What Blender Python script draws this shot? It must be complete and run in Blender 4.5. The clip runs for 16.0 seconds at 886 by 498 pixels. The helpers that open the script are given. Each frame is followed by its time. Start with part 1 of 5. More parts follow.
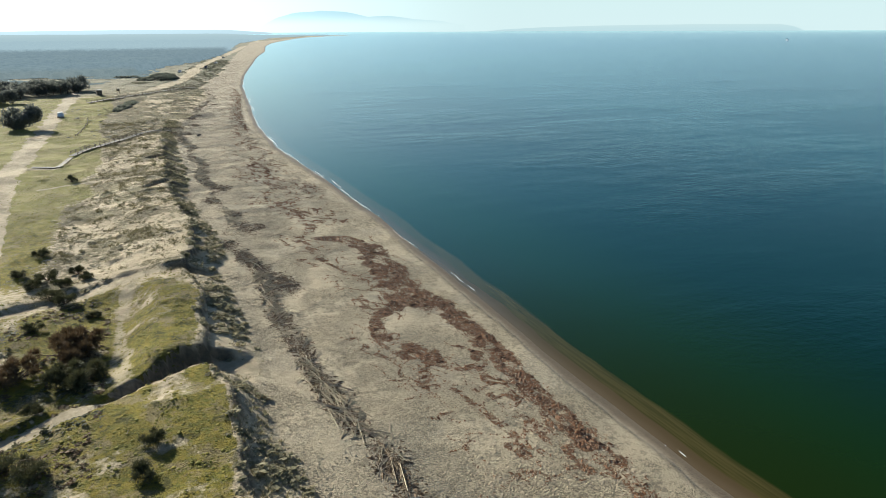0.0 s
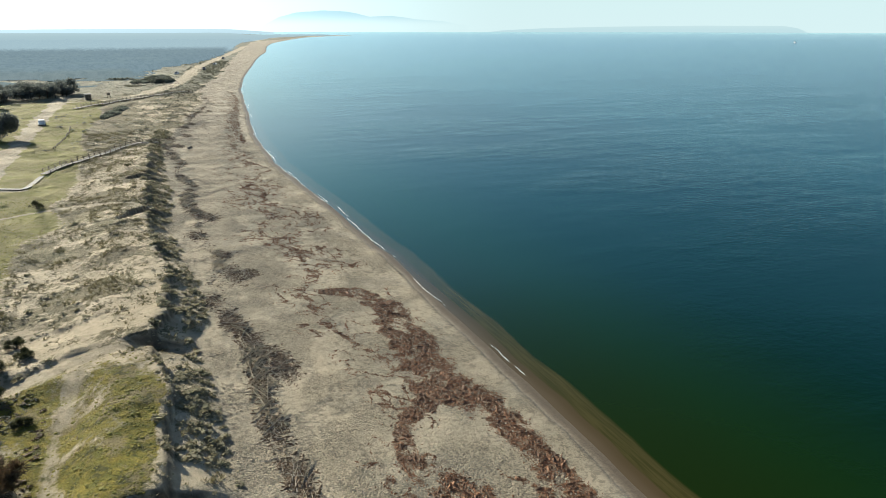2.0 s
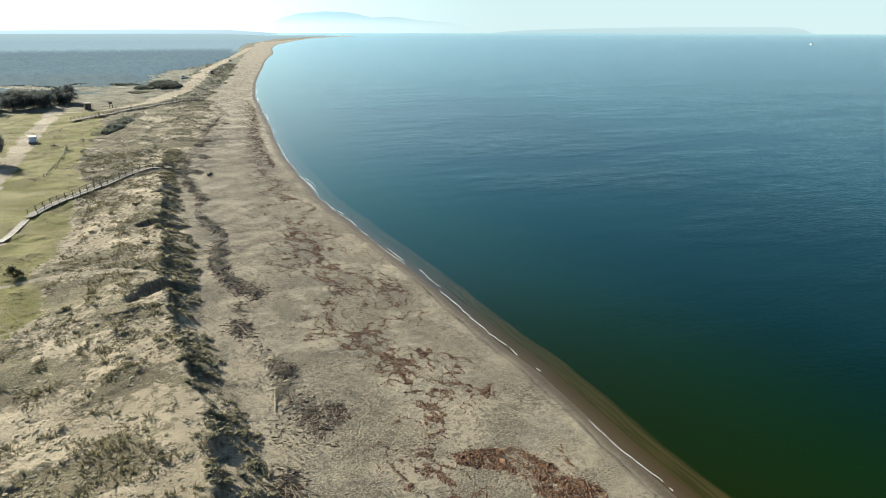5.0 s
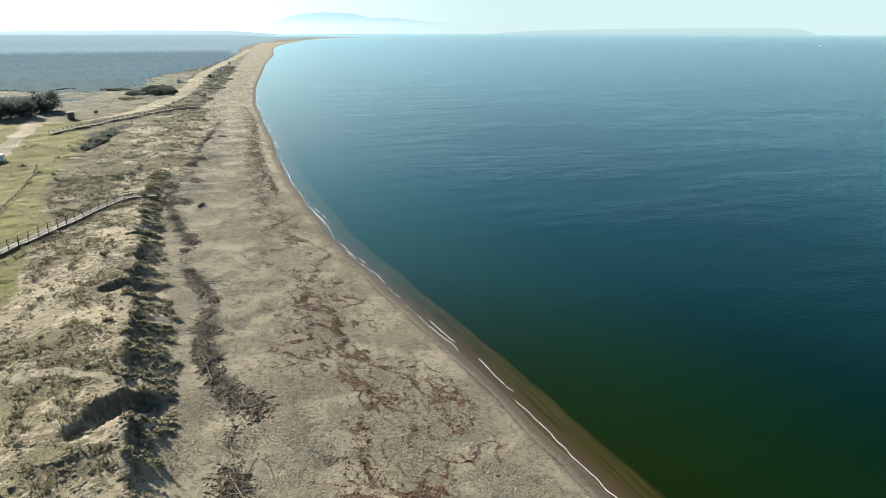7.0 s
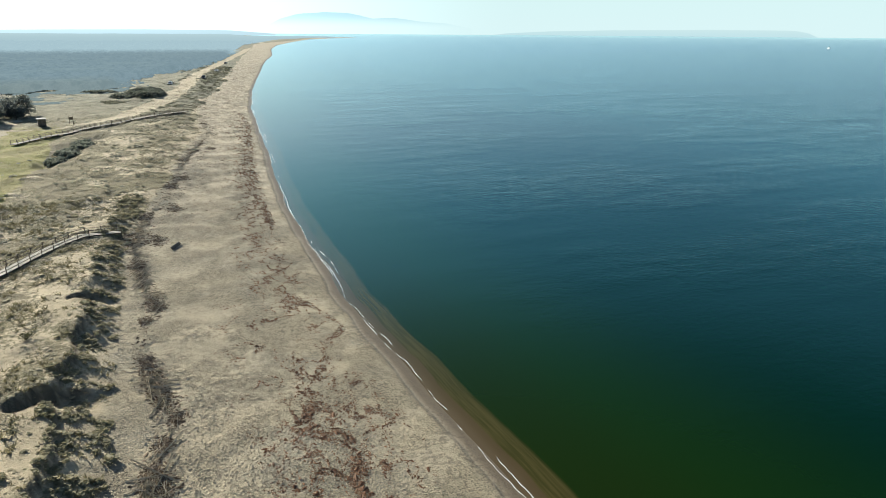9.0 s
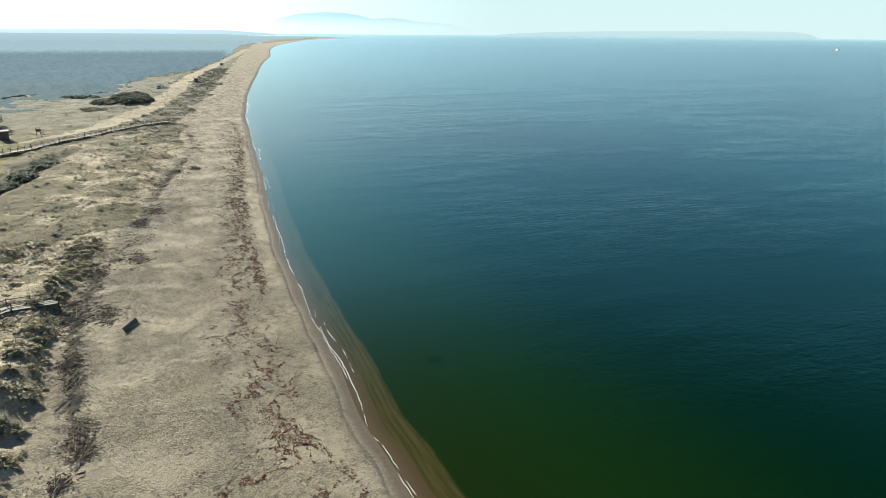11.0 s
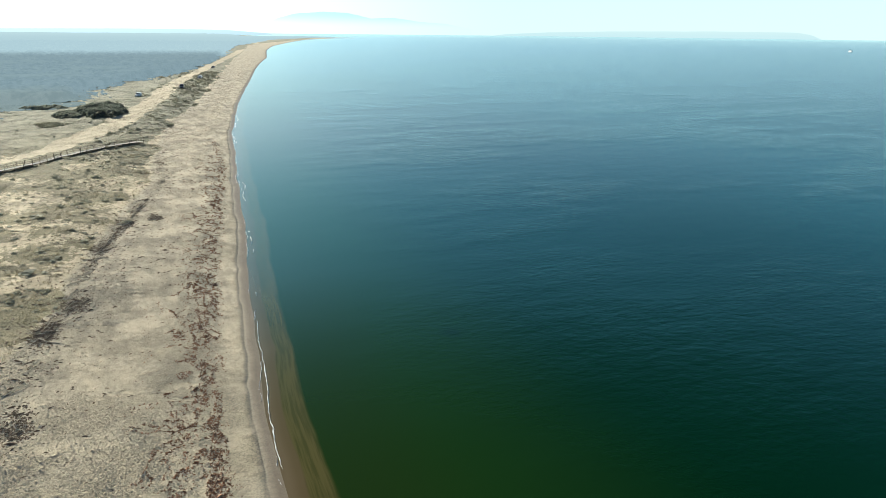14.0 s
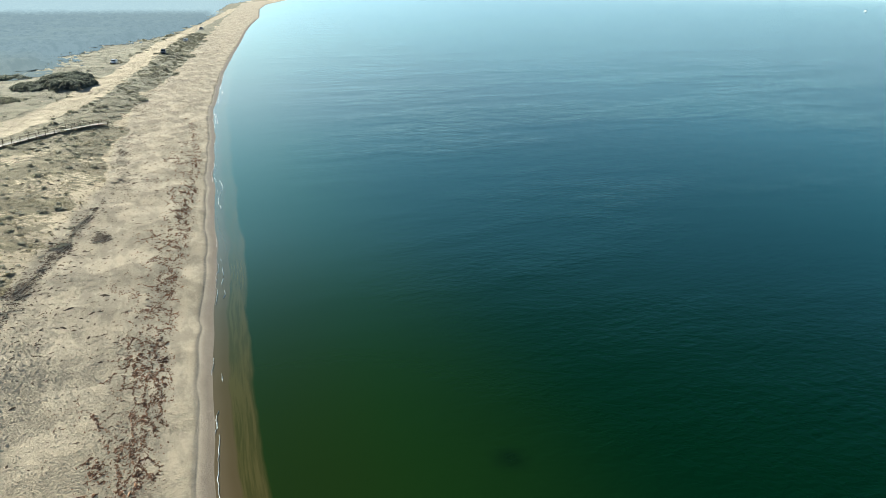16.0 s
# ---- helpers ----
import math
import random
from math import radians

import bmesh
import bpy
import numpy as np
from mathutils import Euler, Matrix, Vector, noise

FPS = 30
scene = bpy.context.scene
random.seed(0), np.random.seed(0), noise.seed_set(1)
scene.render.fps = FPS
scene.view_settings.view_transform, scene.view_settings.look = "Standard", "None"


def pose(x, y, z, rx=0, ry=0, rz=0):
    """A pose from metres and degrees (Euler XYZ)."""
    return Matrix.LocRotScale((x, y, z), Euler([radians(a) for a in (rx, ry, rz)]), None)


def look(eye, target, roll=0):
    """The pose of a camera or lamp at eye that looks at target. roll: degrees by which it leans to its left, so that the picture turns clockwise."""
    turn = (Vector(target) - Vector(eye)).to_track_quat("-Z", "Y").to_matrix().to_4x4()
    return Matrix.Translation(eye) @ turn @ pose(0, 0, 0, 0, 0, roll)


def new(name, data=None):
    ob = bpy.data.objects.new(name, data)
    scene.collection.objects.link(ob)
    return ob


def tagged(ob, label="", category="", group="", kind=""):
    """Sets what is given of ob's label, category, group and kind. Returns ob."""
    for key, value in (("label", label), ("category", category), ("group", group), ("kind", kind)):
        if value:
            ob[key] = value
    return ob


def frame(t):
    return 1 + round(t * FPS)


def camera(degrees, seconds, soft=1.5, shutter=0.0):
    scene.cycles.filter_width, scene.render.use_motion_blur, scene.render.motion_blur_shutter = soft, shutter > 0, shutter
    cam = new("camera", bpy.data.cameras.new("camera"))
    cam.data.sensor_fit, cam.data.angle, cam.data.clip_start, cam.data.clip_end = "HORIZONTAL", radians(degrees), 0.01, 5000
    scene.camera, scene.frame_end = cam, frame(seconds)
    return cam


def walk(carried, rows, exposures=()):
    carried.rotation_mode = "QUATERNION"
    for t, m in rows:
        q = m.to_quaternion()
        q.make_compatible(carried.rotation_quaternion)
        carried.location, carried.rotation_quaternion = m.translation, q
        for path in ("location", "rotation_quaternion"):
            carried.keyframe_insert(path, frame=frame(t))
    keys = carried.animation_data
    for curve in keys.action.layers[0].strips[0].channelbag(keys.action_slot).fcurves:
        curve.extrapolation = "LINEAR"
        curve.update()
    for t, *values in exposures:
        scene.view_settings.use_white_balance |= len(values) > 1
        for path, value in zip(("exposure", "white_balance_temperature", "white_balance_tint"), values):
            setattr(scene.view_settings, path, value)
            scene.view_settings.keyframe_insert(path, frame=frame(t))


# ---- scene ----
cam = camera(67.4, 16.0, soft=0.6)
METRES, EYE, TILT, LEAN, TURN = 182.43, 27.0, 0.0, 0.0, -24.9
ROWS = [
    (0.0, 0.0, 0.0, 0.0, 0.11, -18.43, 0.26),
    (0.5, -0.0007, 0.0226, 0.0006, 0.16, -18.45, 0.19),
    (1.0, -0.0038, 0.0459, 0.0016, 0.24, -18.45, -0.01),
    (1.5, -0.0099, 0.07, 0.0029, 0.27, -18.45, -0.04),
    (2.0, -0.0193, 0.0941, 0.0036, 0.26, -18.41, -0.03),
    (2.5, -0.0315, 0.1177, 0.0043, 0.27, -18.37, -0.06),
    (3.0, -0.0467, 0.1435, 0.004, 0.3, -18.35, -0.19),
    (3.5, -0.0614, 0.1686, 0.0035, 0.29, -18.37, -0.22),
    (4.0, -0.0752, 0.1955, 0.0031, 0.3, -18.37, -0.17),
    (6.5, -0.1247, 0.3459, 0.0055, 0.35, -18.27, -0.02),
    (7.0, -0.132, 0.3766, 0.0049, 0.35, -18.26, -0.08),
    (7.5, -0.1391, 0.4075, 0.0041, 0.34, -18.25, -0.16),
    (8.0, -0.1461, 0.4389, 0.0033, 0.32, -18.25, -0.19),
    (8.5, -0.154, 0.4731, 0.0023, 0.3, -18.22, -0.32),
    (9.0, -0.1612, 0.505, 0.0017, 0.27, -18.21, -0.37),
    (11.5, -0.1967, 0.6697, 0.0016, 0.18, -18.17, -0.52),
    (12.0, -0.2036, 0.7018, 0.0019, 0.15, -18.17, -0.54),
    (12.5, -0.21, 0.7336, 0.0024, 0.12, -18.18, -0.53),
    (13.0, -0.2165, 0.7657, 0.0026, 0.1, -18.17, -0.57),
    (13.5, -0.2228, 0.7983, 0.0027, 0.07, -18.18, -0.57),
    (14.0, -0.2285, 0.833, 0.0035, 0.06, -18.18, -0.6),
    (14.5, -0.234, 0.8658, 0.0035, 0.0, -18.39, -0.56),
    (15.0, -0.2387, 0.898, 0.0042, -0.02, -19.11, -0.57),
    (15.5, -0.2435, 0.9303, 0.0048, -0.03, -20.21, -0.62),
    (16.0, -0.2483, 0.962, 0.0062, -0.07, -21.42, -0.67),
]
walk(cam, [(t, pose(0.32, 0.06, EYE, TILT, LEAN, TURN) @ pose(METRES * x, METRES * y, METRES * z, 90 + pitch, roll, yaw)) for t, x, y, z, yaw, pitch, roll in ROWS],
     exposures=[(0.0, 0.95, 6450, 4), (9.0, 1.0, 6450, 3), (13.0, 1.08, 6450, 2), (16.0, 1.32, 6450, 1)])


# ---- light ----
SUN_AZ, SUN_EL = -20.0, 21.0          # degrees: azimuth from +y towards +x, height
world = bpy.data.worlds.new("world")
scene.world = world
world.use_nodes = True
wt = world.node_tree
sky = wt.nodes.new("ShaderNodeTexSky")
sky.sky_type = "NISHITA"
sky.sun_disc = False
sky.sun_elevation = radians(SUN_EL)
sky.sun_rotation = radians(SUN_AZ)
sky.air_density, sky.dust_density, sky.ozone_density = 1.0, 1.4, 4.0
wt.nodes["Background"].inputs["Strength"].default_value = 0.056
wt.links.new(sky.outputs[0], wt.nodes["Background"].inputs["Color"])
sun = new("sun", bpy.data.lights.new("sun", "SUN"))
sun.data.energy, sun.data.angle, sun.data.color = 5.0, radians(0.6), (1.0, 0.92, 0.80)
SUN_DIR = Vector((math.sin(radians(SUN_AZ)) * math.cos(radians(SUN_EL)), math.cos(radians(SUN_AZ)) * math.cos(radians(SUN_EL)), math.sin(radians(SUN_EL))))
sun.matrix_world = look(SUN_DIR * 300, (0, 0, 0))

# ---- numeric helpers ----
rng = np.random.default_rng(7)


def hash2(i, j, seed):
    h = (i.astype(np.int64) * 374761393 + j.astype(np.int64) * 668265263 + seed * 1442695041) & 0xFFFFFFFF
    h = ((h ^ (h >> 13)) * 1274126177) & 0xFFFFFFFF
    return ((h ^ (h >> 16)) & 0xFFFF) / 65535.0


def vnoise(x, y, seed=0):
    """Smooth value noise, 0 to 1."""
    x, y = np.asarray(x, float), np.asarray(y, float)
    i, j = np.floor(x), np.floor(y)
    fx, fy = x - i, y - j
    fx, fy = fx * fx * (3 - 2 * fx), fy * fy * (3 - 2 * fy)
    a, b = hash2(i, j, seed), hash2(i + 1, j, seed)
    c, e = hash2(i, j + 1, seed), hash2(i + 1, j + 1, seed)
    return (a + (b - a) * fx) * (1 - fy) + (c + (e - c) * fx) * fy


def fbm(x, y, size, octaves=3, seed=0):
    """Layered noise, -1 to 1, with blobs of that size in metres."""
    total, amp, norm = 0.0, 1.0, 0.0
    for o in range(octaves):
        total = total + amp * (2 * vnoise(np.asarray(x) / size + 17.3 * o, np.asarray(y) / size - 9.1 * o, seed + o) - 1)
        norm += amp
        amp, size = amp * 0.5, size * 0.5
    return total / norm


def step(a, b, v):
    f = np.clip((np.asarray(v, float) - a) / (b - a), 0, 1)
    return f * f * (3 - 2 * f)


def near_line(x, y, pts):
    """Distance to a polyline, and the width carried by its points (third number), at each place."""
    best, width = np.full(np.shape(x), 1e9), np.zeros(np.shape(x))
    for (ax, ay, aw), (bx, by, bw) in zip(pts, pts[1:]):
        vx, vy = bx - ax, by - ay
        f = np.clip(((x - ax) * vx + (y - ay) * vy) / (vx * vx + vy * vy + 1e-9), 0, 1)
        dist = np.hypot(x - ax - f * vx, y - ay - f * vy)
        closer = dist < best
        best = np.where(closer, dist, best)
        width = np.where(closer, aw + f * (bw - aw), width)
    return best, width


# ---- plan of the coast, in metres ----
SHORE = [(-5000, 24), (-600, 27), (-100, 28), (20, 30.1), (45, 30.4), (70, 31.2), (90, 31.8), (110, 31.6), (148, 30.7), (165, 30.7), (185, 31.9), (203, 33.3),
         (235, 37.2), (257, 40.5), (277, 42.5), (313, 47.2), (350, 51.6), (427, 65), (497, 79), (556, 91), (646, 109), (744, 130), (861, 158), (1112, 205), (1350, 260),
         (1686, 363), (2075, 490), (2483, 701), (2536, 802), (2580, 780), (2700, 480), (5000, 300)]
SY, SX = np.array([p[0] for p in SHORE], float), np.array([p[1] for p in SHORE], float)


def shore(y):
    y = np.asarray(y, float)
    w = np.where(y < 600, 5.0, 15.0)
    smooth = (np.interp(y - w, SY, SX) + 2 * np.interp(y, SY, SX) + np.interp(y + w, SY, SX)) / 4
    return smooth + 0.35 * fbm(y, y * 0, 9.0, 2, 31) * step(2600, 1200, y)


TOE = [(-400, 7), (20, 7.3), (33, 7.2), (42, 6.5), (47, 6.0), (51, 7.6), (60, 7.7), (68, 7.2), (75, 7.0), (81, 8.1), (86, 8.5), (102, 7.5), (114, 6.8), (121, 7.2),
       (128, 8.2), (140, 8.4), (151, 8.1), (162, 8.7), (180, 9.2), (190, 9.4), (200, 11.5), (224, 16.5), (258, 22), (286, 28.5), (308, 30), (350, 34), (380, 39), (425, 49.5), (500, 62.5), (646, 88), (1400, 230), (2500, 640), (5000, 200)]
CREST = [(-400, 3), (32, 3.0), (37, 3.3), (44, 3.8), (47, 3.2), (53, 3.0), (64, 3.9), (69, 3.4), (74, 2.8), (81, 4.4), (92, 5.3), (110, 4.1), (120, 4.0), (124, 3.4),
         (131, 4.2), (138, 4.6), (147, 3.9), (156, 5.4), (171, 5.8), (181, 6.5), (190, 7.0), (200, 8), (258, 14), (308, 22), (350, 26), (500, 50), (1400, 215), (2500, 620), (5000, 180)]
CREST_H = [(-400, 2.6), (20, 2.9), (50, 3.0), (66, 3.1), (80, 2.7), (110, 2.6), (145, 2.6), (170, 2.3), (188, 1.9), (200, 1.45), (240, 1.35), (400, 1.6), (5000, 2)]
GAPS = [
    [(-30, 38, 0.9), (-10.4, 45, 0.8), (-7.3, 46.8, 0.8), (-3.8, 47.8, 0.7), (-1.2, 48.7, 0.7), (1.4, 50.4, 0.9), (4.4, 50.6, 1.6), (9.0, 49.4, 2.6)],
    [(-16, 69, 0.6), (-9, 71.5, 0.9), (-3, 73, 1.2), (1.5, 73.6, 0.9), (4, 73.4, 0.9), (9, 73.6, 1.3)],
    [(1.0, 117.0, 0.5), (3.0, 119.2, 1.1), (5, 120.2, 1.3), (9, 120.6, 1.5)],
    [(2.4, 144.8, 0.4), (4, 145.4, 0.8), (6, 145.8, 0.9), (10, 146, 1.1)],
    [(4.8, 166, 0.2), (6.4, 166.3, 0.4), (10, 166.6, 0.5)],
]
TRACK_MAIN = [(-16, 60, 0.8), (-17.5, 95, 1.0), (-20, 120, 1.2), (-22.4, 139, 2.6), (-22, 163, 2.5), (-21.4, 202, 2.4), (-21.4, 268, 2.4), (-20.5, 300, 3.0), (-19.5, 345, 1.5)]
TRACK_NORTH = [(-60, 312, 1.2), (-22, 303, 1.6), (-7, 303, 1.4), (3.5, 316.5, 1.6), (11, 331, 3.2), (17, 350, 5.5), (26, 385, 5.0), (33.5, 425, 4.6), (40, 467, 4.6), (52, 540, 4.4), (66, 600, 4), (91, 719, 3.6), (119, 850, 3.6), (167, 1077, 4.5),
               (228, 1320, 5), (259, 1482, 6), (286, 1737, 6)]
PATHS = [[(-14.4, 147, 0.9), (-19, 147.5, 1.2), (-22, 150, 1.2)], [(-30, 66, 0.5), (-16, 69, 0.7), (-9, 71.5, 0.9)], [(-16, 128, 0.4), (-8, 131, 0.5), (-1, 128, 0.5), (3, 124, 0.4)],
         [(-2.6, 70, 1.0), (-3.4, 63, 0.7), (-3.2, 58, 1.0), (-3.4, 54, 1.2), (-3.0, 49, 1.4)]]
# bands and lines of beached weed: how dense, then places with half-widths
WRACK_CORNER = [
    (1.0, [(20.2, 83.6, 0.4), (23.4, 82.2, 1.1), (25.3, 77.4, 1.6), (24.5, 70.5, 1.95), (24.3, 65.8, 2.0), (23.5, 60.6, 2.0), (25.8, 56.4, 1.6), (26.1, 52.4, 1.3), (26.1, 47.7, 1.0), (26.0, 44.5, 1.0), (25.7, 40.6, 1.1), (25.4, 37.4, 1.0), (25.7, 34.3, 0.9), (25.2, 27, 0.9), (24.6, 20, 0.8)]),
    (0.95, [(23.3, 60.3, 0.9), (20.1, 56.8, 0.85), (18.2, 54.2, 0.8), (17.8, 51.5, 0.6), (19.4, 49.8, 0.65), (20.4, 47.6, 0.9), (21.2, 45.9, 0.7)]),
    (0.7, [(17.2, 52.4, 0.2), (18.0, 48.7, 0.22), (18.9, 44.3, 0.33), (20.2, 40.9, 0.25), (20.9, 36.9, 0.2), (20.4, 31, 0.25)]),
]
WRACK_LOOPS = [
    (0.85, [(25.4, 47.3, 0.45), (23.7, 44.6, 0.42), (23.2, 41.6, 0.36), (24.2, 40.3, 0.32), (25.7, 40.6, 0.41)]),
    (0.7, [(24.0, 40.0, 0.20), (23.7, 38.1, 0.25), (24.2, 35.6, 0.3), (23.4, 30, 0.4)]),
    (0.8, [(17.9, 83.5, 0.3), (19.8, 87.2, 0.5), (22.2, 92, 0.6), (24.8, 91.0, 0.4)]),
    (0.75, [(17.2, 84.6, 0.35), (18.5, 81.7, 0.35), (18.7, 76.7, 0.37), (18.7, 73.6, 0.34), (20.2, 69.4, 0.3), (21.4, 65, 0.3)]),
    (0.75, [(16.2, 105.5, 0.25), (19.8, 103.9, 0.38), (21.4, 95.8, 0.28), (24.4, 92.0, 0.23)]),
    (0.8, [(19.6, 136.4, 0.22), (20.4, 132.4, 0.35), (19.5, 128.8, 0.35), (17.6, 128.8, 0.18)]),
]
WRACK_SOUTH = [
    (0.8, [(20.0, 137.5, 0.22), (21.6, 136.0, 0.28), (23.6, 133.8, 0.5), (22.0, 129.8, 0.65), (22.5, 127.5, 0.45), (21.2, 125.2, 0.26), (22.2, 123.4, 0.3), (23.6, 121.0, 0.28), (25.7, 118.1, 0.18)]),
    (0.8, [(16.9, 126.5, 0.2), (18.8, 124.4, 0.28), (20.2, 121.6, 0.3), (22.1, 118.4, 0.45), (20.8, 115.6, 0.7), (18.9, 110.7, 0.55), (17.9, 108.3, 0.27), (18.3, 106.0, 0.26), (19.9, 104.5, 0.39), (22.1, 104.3, 0.39), (23.3, 105.9, 0.22)]),
    (0.65, [(19.8, 104.1, 0.2), (19.8, 101.8, 0.29), (20.5, 99.4, 0.4), (21.7, 97.5, 0.39), (23.0, 95, 0.3)]),
    (0.5, [(24.9, 117.2, 0.25), (24.2, 115.2, 0.25), (23.5, 112.7, 0.25), (21.8, 109.4, 0.19), (23.6, 106.7, 0.14)]),
]
WRACK_MIDDLE = [
    (0.5, [(27.2, 117.6, 0.18), (25.9, 111.9, 0.2), (25.9, 107.5, 0.15)]),
    (0.8, [(22.3, 147.9, 0.19), (22.1, 143.2, 0.27), (22.1, 139.8, 0.26), (23.0, 137.1, 0.55), (23.2, 135.0, 0.55), (23.5, 133.4, 0.46), (21.8, 131.6, 0.37)]),
    (0.5, [(24.1, 142.3, 0.2), (24.2, 138.1, 0.22), (25.8, 134.5, 0.25), (24.6, 130.3, 0.3)]),
    (0.7, [(23.4, 168, 0.3), (24.2, 164.3, 0.45), (24.1, 161.1, 0.35), (26.9, 158.3, 0.29), (27.9, 153.7, 0.22), (25.6, 149, 0.2)]),
    (0.75, [(26.2, 187, 0.3), (25.0, 182.6, 0.6), (24.9, 177.8, 0.8), (26.7, 174.6, 0.5), (25.4, 170, 0.3)]),
]
WRACK_NORTH = [
    (0.8, [(26.0, 190, 0.4), (26.8, 195, 0.8), (27.1, 199.1, 1.1), (27.7, 203.5, 0.94), (29.3, 207.3, 0.5), (29.7, 209.7, 0.85), (29.7, 214.5, 1.6), (30.0, 218.7, 1.7), (30.9, 223.4, 1.45), (31.9, 232, 1.7), (33.4, 243, 1.4), (36.0, 257, 1.1), (38.8, 275, 1.1), (43.0, 302, 0.9), (45.4, 344, 0.9), (57, 420, 1.6)]),
    (0.8, [(28.4, 188, 0.3), (29.0, 194, 0.5), (29.4, 200, 0.6), (29.9, 205.4, 0.3)]),
]
WEED = WRACK_CORNER + WRACK_LOOPS + WRACK_SOUTH + WRACK_MIDDLE + WRACK_NORTH


def toe_crest(y):
    wob = 0.7 * fbm(y, y * 0 + 3, 4.0, 3, 5)
    return np.interp(y, *zip(*TOE)) + wob, np.interp(y, *zip(*CREST)) + 0.8 * wob + 0.4 * fbm(y, y * 0 + 9, 2.2, 2, 8)


def height(x, y):
    """The ground's height: sea bed, beach, dune scarp, back dunes, plain."""
    x, y = np.asarray(x, float), np.asarray(y, float)
    d = shore(y) - x
    base = np.interp(d, [-5000, -400, -60, -20, -5.5, -3.4, -2.5, -1.2, 0, 1.3, 4.5, 9, 18, 26, 60, 200, 5000],
                     [-14, -12, -7, -4, -1.6, -1.0, -0.28, -0.16, 0.0, 0.12, 0.34, 0.45, 0.66, 0.95, 1.2, 1.4, 3.0])
    land = step(1.5, 6, d)
    base = base + land * (0.10 * fbm(x, y, 7, 2, 3) + 0.035 * fbm(x, y, 1.3, 2, 4))
    xt, xc = toe_crest(y)
    hc = np.interp(y, *zip(*CREST_H)) + 0.25 * fbm(y, y * 0, 11, 2, 12)
    s = (xt - x) / np.maximum(xt - xc, 1.2)
    scarp = step(192, 150, y)                      # the steep lip fades out to the north
    rise_a = 0.62 * step(-0.1, 0.95, s) + 0.38 * step(0.82, 0.97, s)
    rise = rise_a * scarp + step(0, 1, s) * (1 - scarp)
    q = np.maximum(xc - x, 0)
    dune = hc - (hc - 1.35) * step(0, np.where(y < 48, 20.0, 13.0), q)
    mound = step(50, 53, y) * step(72, 68, y)
    dune = dune * (1 - mound) + (hc + 0.25 * step(0, 2, q) - (hc - 1.2) * step(2.8, 7.0, q)) * mound
    cut = np.zeros_like(x)
    for gap in GAPS:
        dist, wid = near_line(x, y, gap)
        cut = np.maximum(cut, step(1.0, 0.0, (dist - wid) / 0.55))
    deep = np.where(y < 60, step(-7.0, -1.0, x), step(0.5, 4.0, x))
    dune = dune * (1 - cut) + np.minimum(dune, (1.05 * deep + (dune - 0.3) * (1 - deep))) * cut
    z = base + (np.maximum(dune, base) - base) * rise
    inland = step(0.1, 1.0, s)
    near = step(700, 300, y)
    z = z + inland * near * (1 - cut) * (0.20 * fbm(x, y, 2.6, 3, 21) + 0.26 * fbm(x, y, 9, 2, 23) + 0.30 * np.maximum(fbm(x, y, 1.3, 2, 25), 0) * step(-0.2, 0.3, fbm(x, y, 7, 2, 27)))
    z = z + inland * step(175, 205, y) * step(520, 380, y) * (0.30 * fbm(x, y, 4.5, 3, 29) + 0.22 * np.abs(fbm(x, y, 2.2, 2, 30)))
    trough, wid = near_line(x, y, [(-5, 247, 2), (-3, 257, 3), (-1, 272, 3), (4, 284, 2)])
    z = z - 0.9 * step(1.6, 0.2, trough / np.maximum(wid, 0.5))
    for line in (TRACK_MAIN, TRACK_NORTH):
        dist, wid = near_line(x, y, line)
        z = z - 0.12 * step(1.3, 0.6, dist / np.maximum(wid, 0.1)) * inland
    return z


